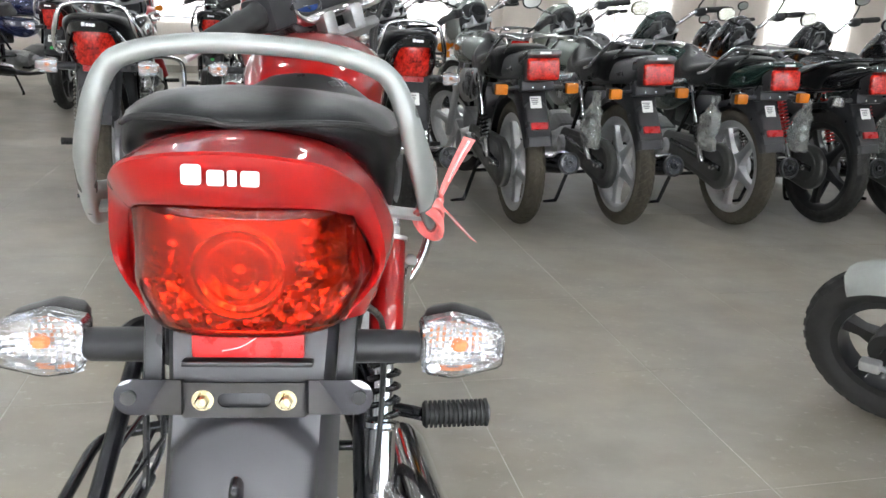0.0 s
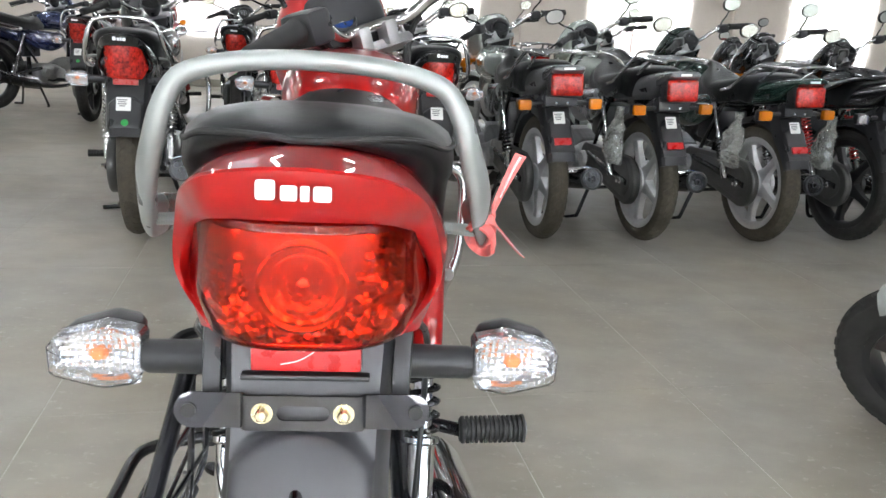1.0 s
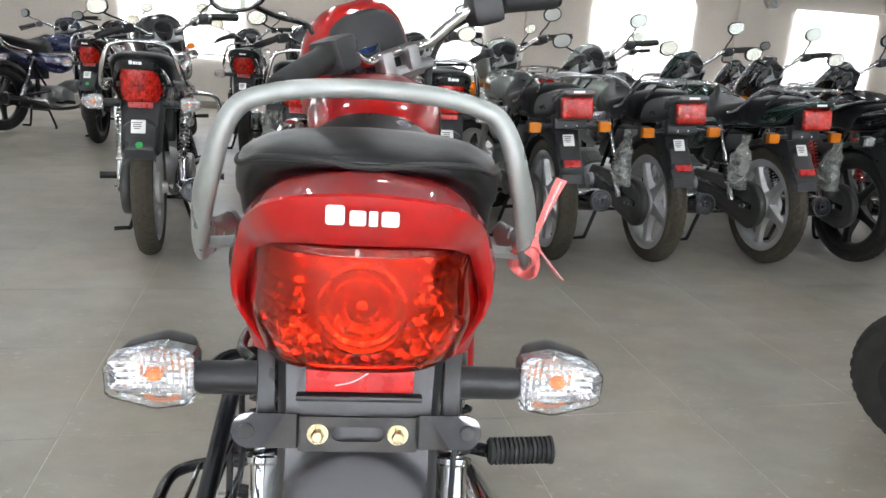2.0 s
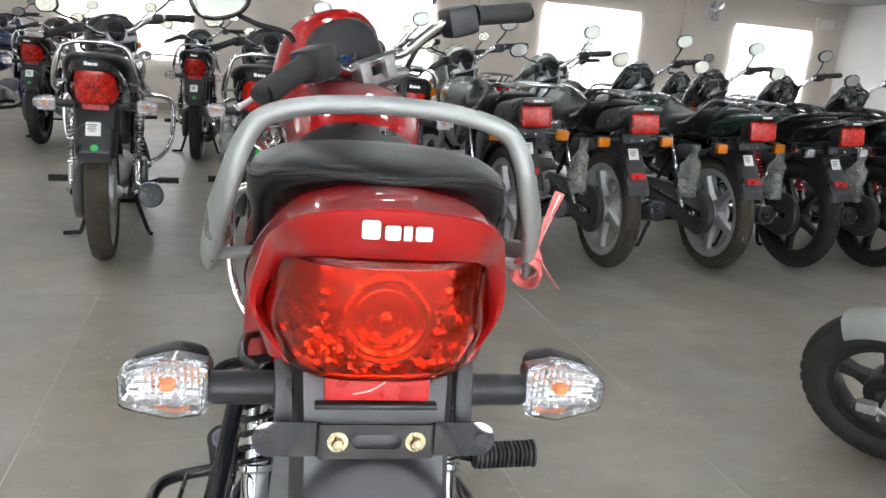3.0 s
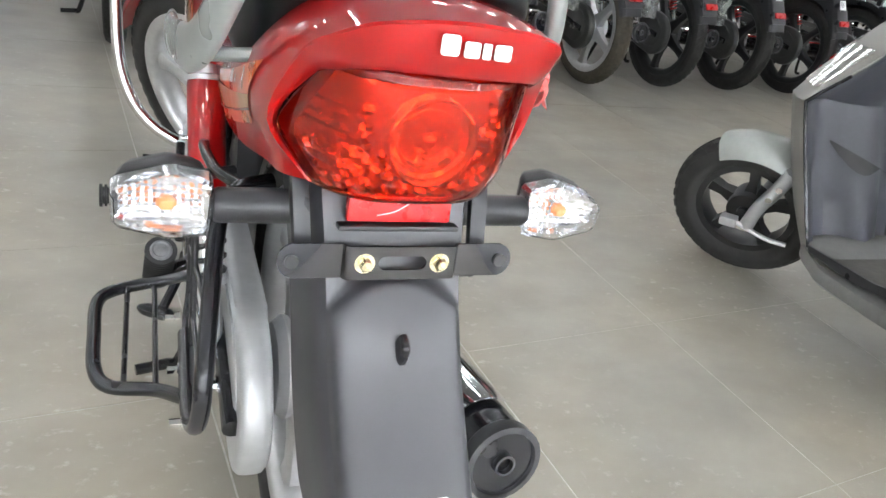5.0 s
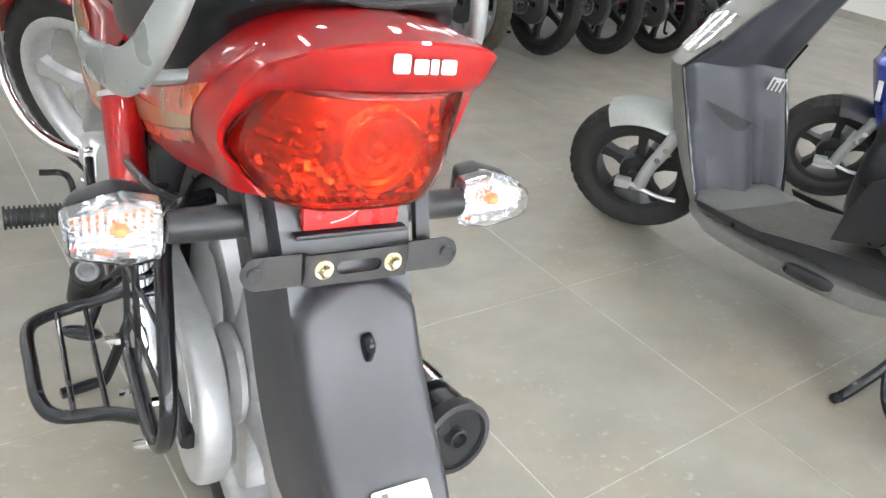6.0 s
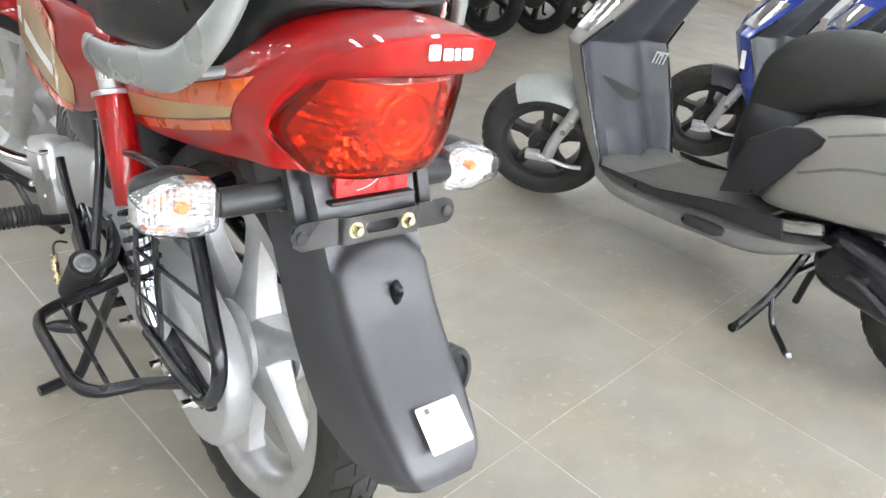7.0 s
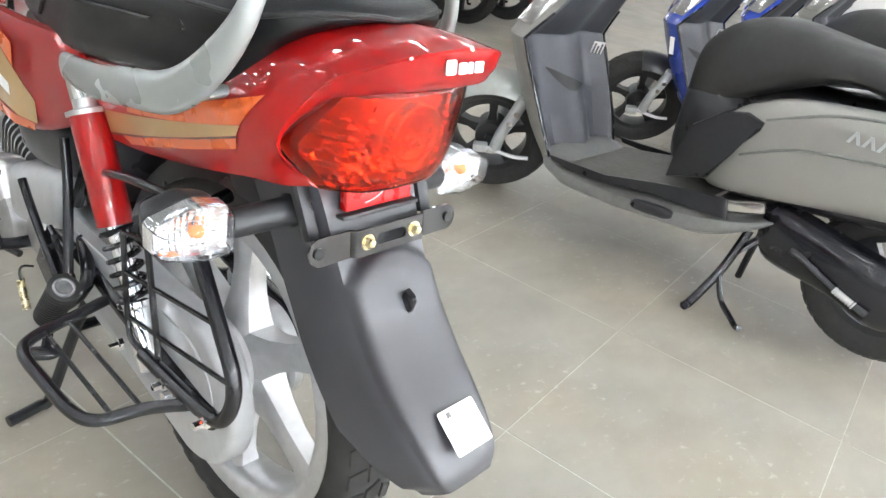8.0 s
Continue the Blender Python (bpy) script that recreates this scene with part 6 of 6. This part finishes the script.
        lp = shared("scind%d" % s, "side_lamp", lambda: box((0.03, 0.115, 0.034), pose(s * 0.207, 0.36, 0.350, -19), 0.01), LENS_CLEAR, root, "clear side lamp")
        shared("scindback%d" % s, "lamp_back", lambda: box((0.02, 0.11, 0.03), pose(s * 0.203, 0.36, 0.350, -19), 0.008), REFLECTOR, lp)
        shared("scfork%d" % s, "fork_leg", lambda: tube([(s * 0.07, 1.22, 0.2), (s * 0.072, 1.2, 0.27), (s * 0.071, 1.165, 0.34), (s * 0.07, 1.135, 0.41)], [0.022, 0.02, 0.021, 0.021], 10, 4), SILVER, root, m=st @ pose(0, 0.09, 0))
        shared("scbolt%d" % s, "fork_bolt", lambda: lathe([(0, 0), (0.01, 0), (0.01, 0.012), (0, 0.012)], pose(s * 0.085, 1.155, 0.36, 0, 90 * s, 0), 8, lathe([(0, 0), (0.01, 0), (0.01, 0.012), (0, 0.012)], pose(s * 0.085, 1.175, 0.32, 0, 90 * s, 0), 8)), CHROME, root, m=st @ pose(0, 0.09, 0))
        shared("scgrip%d" % s, "grip", lambda: tube([(s * 0.2, 0.90, 1.0), (s * 0.33, 0.86, 1.0)], 0.017, 12), GRIP, root)
    shared("sclever", "brake_arm", lambda: tube([(-0.08, 1.29, 0.205), (-0.085, 1.25, 0.21), (-0.08, 1.16, 0.18), (-0.075, 1.1, 0.175)], 0.007, 8, 4, box((0.03, 0.05, 0.03), pose(-0.085, 1.27, 0.21), 0.006)), ALLOY, root, m=st @ pose(0, 0.09, 0))
    near_arc, reach = ((84, 128), 0.24) if stripe else ((62, 138), 0.25)
    shared("scfender%d" % near_arc[0], "front_fender", lambda: sheet([[(0.075 * f, 1.24 + (reach - 0.05 * abs(f) ** 3) * math.cos(a), R + (reach - 0.05 * abs(f) ** 3) * math.sin(a)) for f in (-1, -0.85, -0.5, 0, 0.5, 0.85, 1)] for a in np.linspace(radians(near_arc[0]), radians(near_arc[1]), 16)], 0.004), fender_paint, root, m=st @ pose(0, 0.09, 0))
    shared("sccore", "underbody", lambda: hull([(0.5, 0.5, 0.13, 0.16, 0.2), (0.2, 0.52, 0.14, 0.16, 0.16), (-0.2, 0.58, 0.12, 0.12, 0.13), (-0.42, 0.65, 0.08, 0.05, 0.06)], 20, 4), PLASTIC, root)
    shared("scseat", "seat", lambda: hull([(0.668, 0.62, 0.05, 0.05, 0.06), (0.653, 0.63, 0.115, 0.095, 0.12), (0.585, 0.655, 0.150, 0.130, 0.150), (0.48, 0.69, 0.158, 0.125, 0.10), (0.37, 0.71, 0.160, 0.095, 0.05), (0.25, 0.735, 0.156, 0.055, 0.03), (0.1, 0.725, 0.155, 0.065, 0.04), (-0.1, 0.745, 0.15, 0.07, 0.04), (-0.3, 0.765, 0.125, 0.065, 0.035), (-0.42, 0.775, 0.08, 0.04, 0.025), (-0.45, 0.775, 0.04, 0.02, 0.015)], 26, 4, power=2.8), SCOOT_SEAT, root)
    shared("sccover", "seat_front_cover", lambda: hull([(0.668, 0.50, 0.06, 0.08, 0.10), (0.652, 0.50, 0.125, 0.12, 0.145), (0.59, 0.49, 0.166, 0.14, 0.155), (0.50, 0.49, 0.172, 0.13, 0.15), (0.44, 0.50, 0.15, 0.10, 0.12)], 20, 3, power=3.0), PLASTIC, root)
    shared("scrail", "grab_rail", lambda: tube([(-0.15, 0.0, 0.735), (-0.165, -0.2, 0.76), (-0.14, -0.42, 0.80), (0.14, -0.42, 0.80), (0.165, -0.2, 0.76), (0.15, 0.0, 0.735)], 0.011, 10, 5), RAIL_GREY, root)
    shared("scengine", "transmission_cover", lambda: hull([(0.32, 0.31, 0.03, 0.05, 0.05, -0.12), (0.27, 0.30, 0.055, 0.08, 0.085, -0.13), (0.1, 0.28, 0.06, 0.075, 0.08, -0.14), (-0.03, 0.25, 0.055, 0.085, 0.085, -0.14), (-0.1, 0.245, 0.03, 0.05, 0.05, -0.135)], 22, 4), STEEL, root)
    shared("sckick", "kick_lever", lambda: tube([(-0.19, 0.21, 0.285), (-0.205, 0.17, 0.28), (-0.205, 0.06, 0.235), (-0.205, -0.01, 0.215)], [0.012, 0.008, 0.007, 0.01], 8, 4), DARK_METAL, root)
    shared("sckickcoil", "rubber", lambda: peg_mesh(0.06, 0.01, 7), ALLOY, root, m=between((-0.205, 0.08, 0.242), (-0.205, 0.025, 0.224)))
    for s in (-1, 1):
        shared("scshock%d" % s, "shock_spring", lambda: helix(0.02, 0.2, 10, 0.005), SPRING_RED, root, m=between((s * 0.115, -0.06, 0.28), (s * 0.11, -0.17, 0.47)))
        shared("scshockrod%d" % s, "shock_absorber", lambda: lathe([(0, -0.06), (0.017, -0.06), (0.017, 0.02), (0.009, 0.03), (0.009, 0.21), (0, 0.21)], between((s * 0.115, -0.06, 0.28), (s * 0.11, -0.17, 0.47)), 14), ALLOY, root)
    shared("scinnerfender", "inner_fender", lambda: hull([(0.36, 0.41, 0.10, 0.05, 0.05), (0.30, 0.42, 0.155, 0.07, 0.07), (0.1, 0.44, 0.165, 0.07, 0.06), (-0.2, 0.49, 0.15, 0.07, 0.05), (-0.36, 0.55, 0.10, 0.05, 0.04)], 20, 4), PLASTIC, root)
    shared("scstand", "centre_stand", lambda: tube([(-0.08, 0.36, 0.25), (-0.115, 0.38, 0.13), (-0.16, 0.402, 0.05), (-0.20, 0.412, 0.015), (-0.222, 0.414, 0.012)], 0.0135, 8, 5, tube([(0.08, 0.36, 0.25), (0.11, 0.385, 0.13), (0.13, 0.40, 0.012)], 0.011, 8, 4, tube([(-0.1, 0.375, 0.17), (0.1, 0.375, 0.17)], 0.011, 8, 2))), STEEL, root)
    shared("scpedal", "stand_pedal", lambda: tube([(-0.125, 0.385, 0.115), (-0.15, 0.345, 0.05), (-0.185, 0.29, 0.026), (-0.21, 0.262, 0.022), (-0.225, 0.248, 0.030)], 0.0085, 8, 5), STEEL, root)
    for s in (-1, 1):
        shared("scfind%d" % s, "front_indicator", lambda: sheet([[(s * w * 1.015 * f, e + q * (n - e) + 0.004, z) for f, q in ((0.995, 0.12), (0.97, 0.25), (0.88, 0.47), (0.8, 0.62))] for z, w, e, n in spline(APRON[4:7], 5)[2:9]], 0.004), REFLECTOR, root, "clear silver indicator lens")
    shared("schead", "headset", lambda: hull([(0.84, 0.985, 0.07, 0.03, 0.05), (0.88, 0.99, 0.19, 0.045, 0.07), (0.95, 0.985, 0.2, 0.05, 0.08), (1.03, 0.96, 0.15, 0.05, 0.08), (1.09, 0.93, 0.07, 0.03, 0.05)], 22, 4, power=2.6), paint, root)
    hl = shared("schl", "headlamp_lens", lambda: sheet([[(f * w, e, z) for f, e in ((-1, n - 0.10), (-0.75, n - 0.035), (-0.4, n + 0.0), (0, n + 0.016), (0.4, n + 0.0), (0.75, n - 0.035), (1, n - 0.10))] for z, w, n in ((0.615, 0.17, 1.315), (0.66, 0.165, 1.305), (0.72, 0.15, 1.27), (0.77, 0.12, 1.235))], 0.004), LENS_CLEAR, root)
    mk = shared("scmark", "maker_mark", lambda: (lambda bm: ([prism([(q + 0.0, -0.014), (q + 0.008, -0.014), (q + 0.016, 0.006), (q + 0.024, -0.014), (q + 0.032, -0.014), (q + 0.02, 0.014), (q + 0.012, 0.014)], 0.003, Matrix(((0, 0, -1, -0.222), (-1, 0, 0, 0.19), (0, 1, 0, 0.615), (0, 0, 0, 1))), 0, bm) for q in (0.0, 0.034, 0.068, 0.102)], bm)[1])(bmesh.new()), SILVER, root, "silver maker's badge as plain strokes")
    if stripe:
        for s in (-1, 1):
            part("stripe", prism([(1.17, 0.47), (1.15, 0.47), (1.165, 0.54), (1.185, 0.54)], 0.002, Matrix(((0, 0, 1, s * 0.2305), (1, 0, 0, 0.0), (0, 1, 0, 0), (0, 0, 0, 1))), 0), stripe, root)
    return root


scooter(pose(1.60, -0.30, 0), "matt grey scooter with dark inner panels, on its centre stand", SCOOT_GREY, SCOOT_FENDER)
scooter(pose(2.72, -0.25, 0), "blue scooter with white stripes, on its centre stand", BLUE_PAINT, PLASTIC, WHITE_INK)
scooter(pose(3.55, -0.25, 0), "blue and dark grey scooter in the row", BLUE_PAINT, PLASTIC, WHITE_INK)
scooter(pose(4.4, -0.25, 0), "grey scooter at the end of the row", SCOOT_GREY, SCOOT_FENDER)

# ---- floor ----
PITCH, U0, V0, GAP, SKEW = 0.573, 1.112, 0.599, 0.0033, pose(0, 0, 0, 0, 0, 1)
base = hall_box("floor", (UL, VF, -0.05), (UR, VB, -0.0008), GROUT, "polished grey stone floor tiles with pale joints")
tagged(base, "", "floor")
tile = box((PITCH - GAP, PITCH - 0.6 * GAP, 0.012), pose(0, 0, -0.006), 0.0004, seg=1)
tile_data = finish(tile, "floor_tile", STONE)
rest_v, rest_f = [], []
count = 0
for i in range(-16, 16):
    for j in range(-12, 18):
        a, b = U0 + PITCH * i, V0 + PITCH * j
        a0, a1, b0, b1 = max(a, UL), min(a + PITCH, UR), max(b, VF), min(b + PITCH, VB)
        if a1 - a0 < 0.02 or b1 - b0 < 0.02:
            continue
        whole = a1 - a0 > PITCH - 1e-6 and b1 - b0 > PITCH - 1e-6
        if whole and -3.5 < a < 6.0 and -1.6 < b < 6.8 and count < 300:
            count += 1
            ob = new("tile", tile_data)
            ob.parent = base
            ob.matrix_basis = SKEW @ pose(a + PITCH / 2, b + PITCH / 2, 0)
        else:
            k, g = len(rest_v), GAP / 2
            rest_v += [(a0 + g, b0 + g, 0), (a1 - g, b0 + g, 0), (a1 - g, b1 - g, 0), (a0 + g, b1 - g, 0)]
            rest_v += [(x, y, -0.008) for x, y, _ in rest_v[k:k + 4]]
            rest_f += [(k, k + 1, k + 2, k + 3)] + [(k + q, k + 4 + q, k + 4 + (q + 1) % 4, k + (q + 1) % 4) for q in range(4)]
me = bpy.data.meshes.new("outer_tiles")
me.from_pydata(rest_v, [], rest_f)
me.materials.append(STONE)
ob = new("outer_tiles", me)
ob.parent = base
ob.matrix_basis = SKEW
tagged(ob, "grey stone floor tiles", kind="stuff")
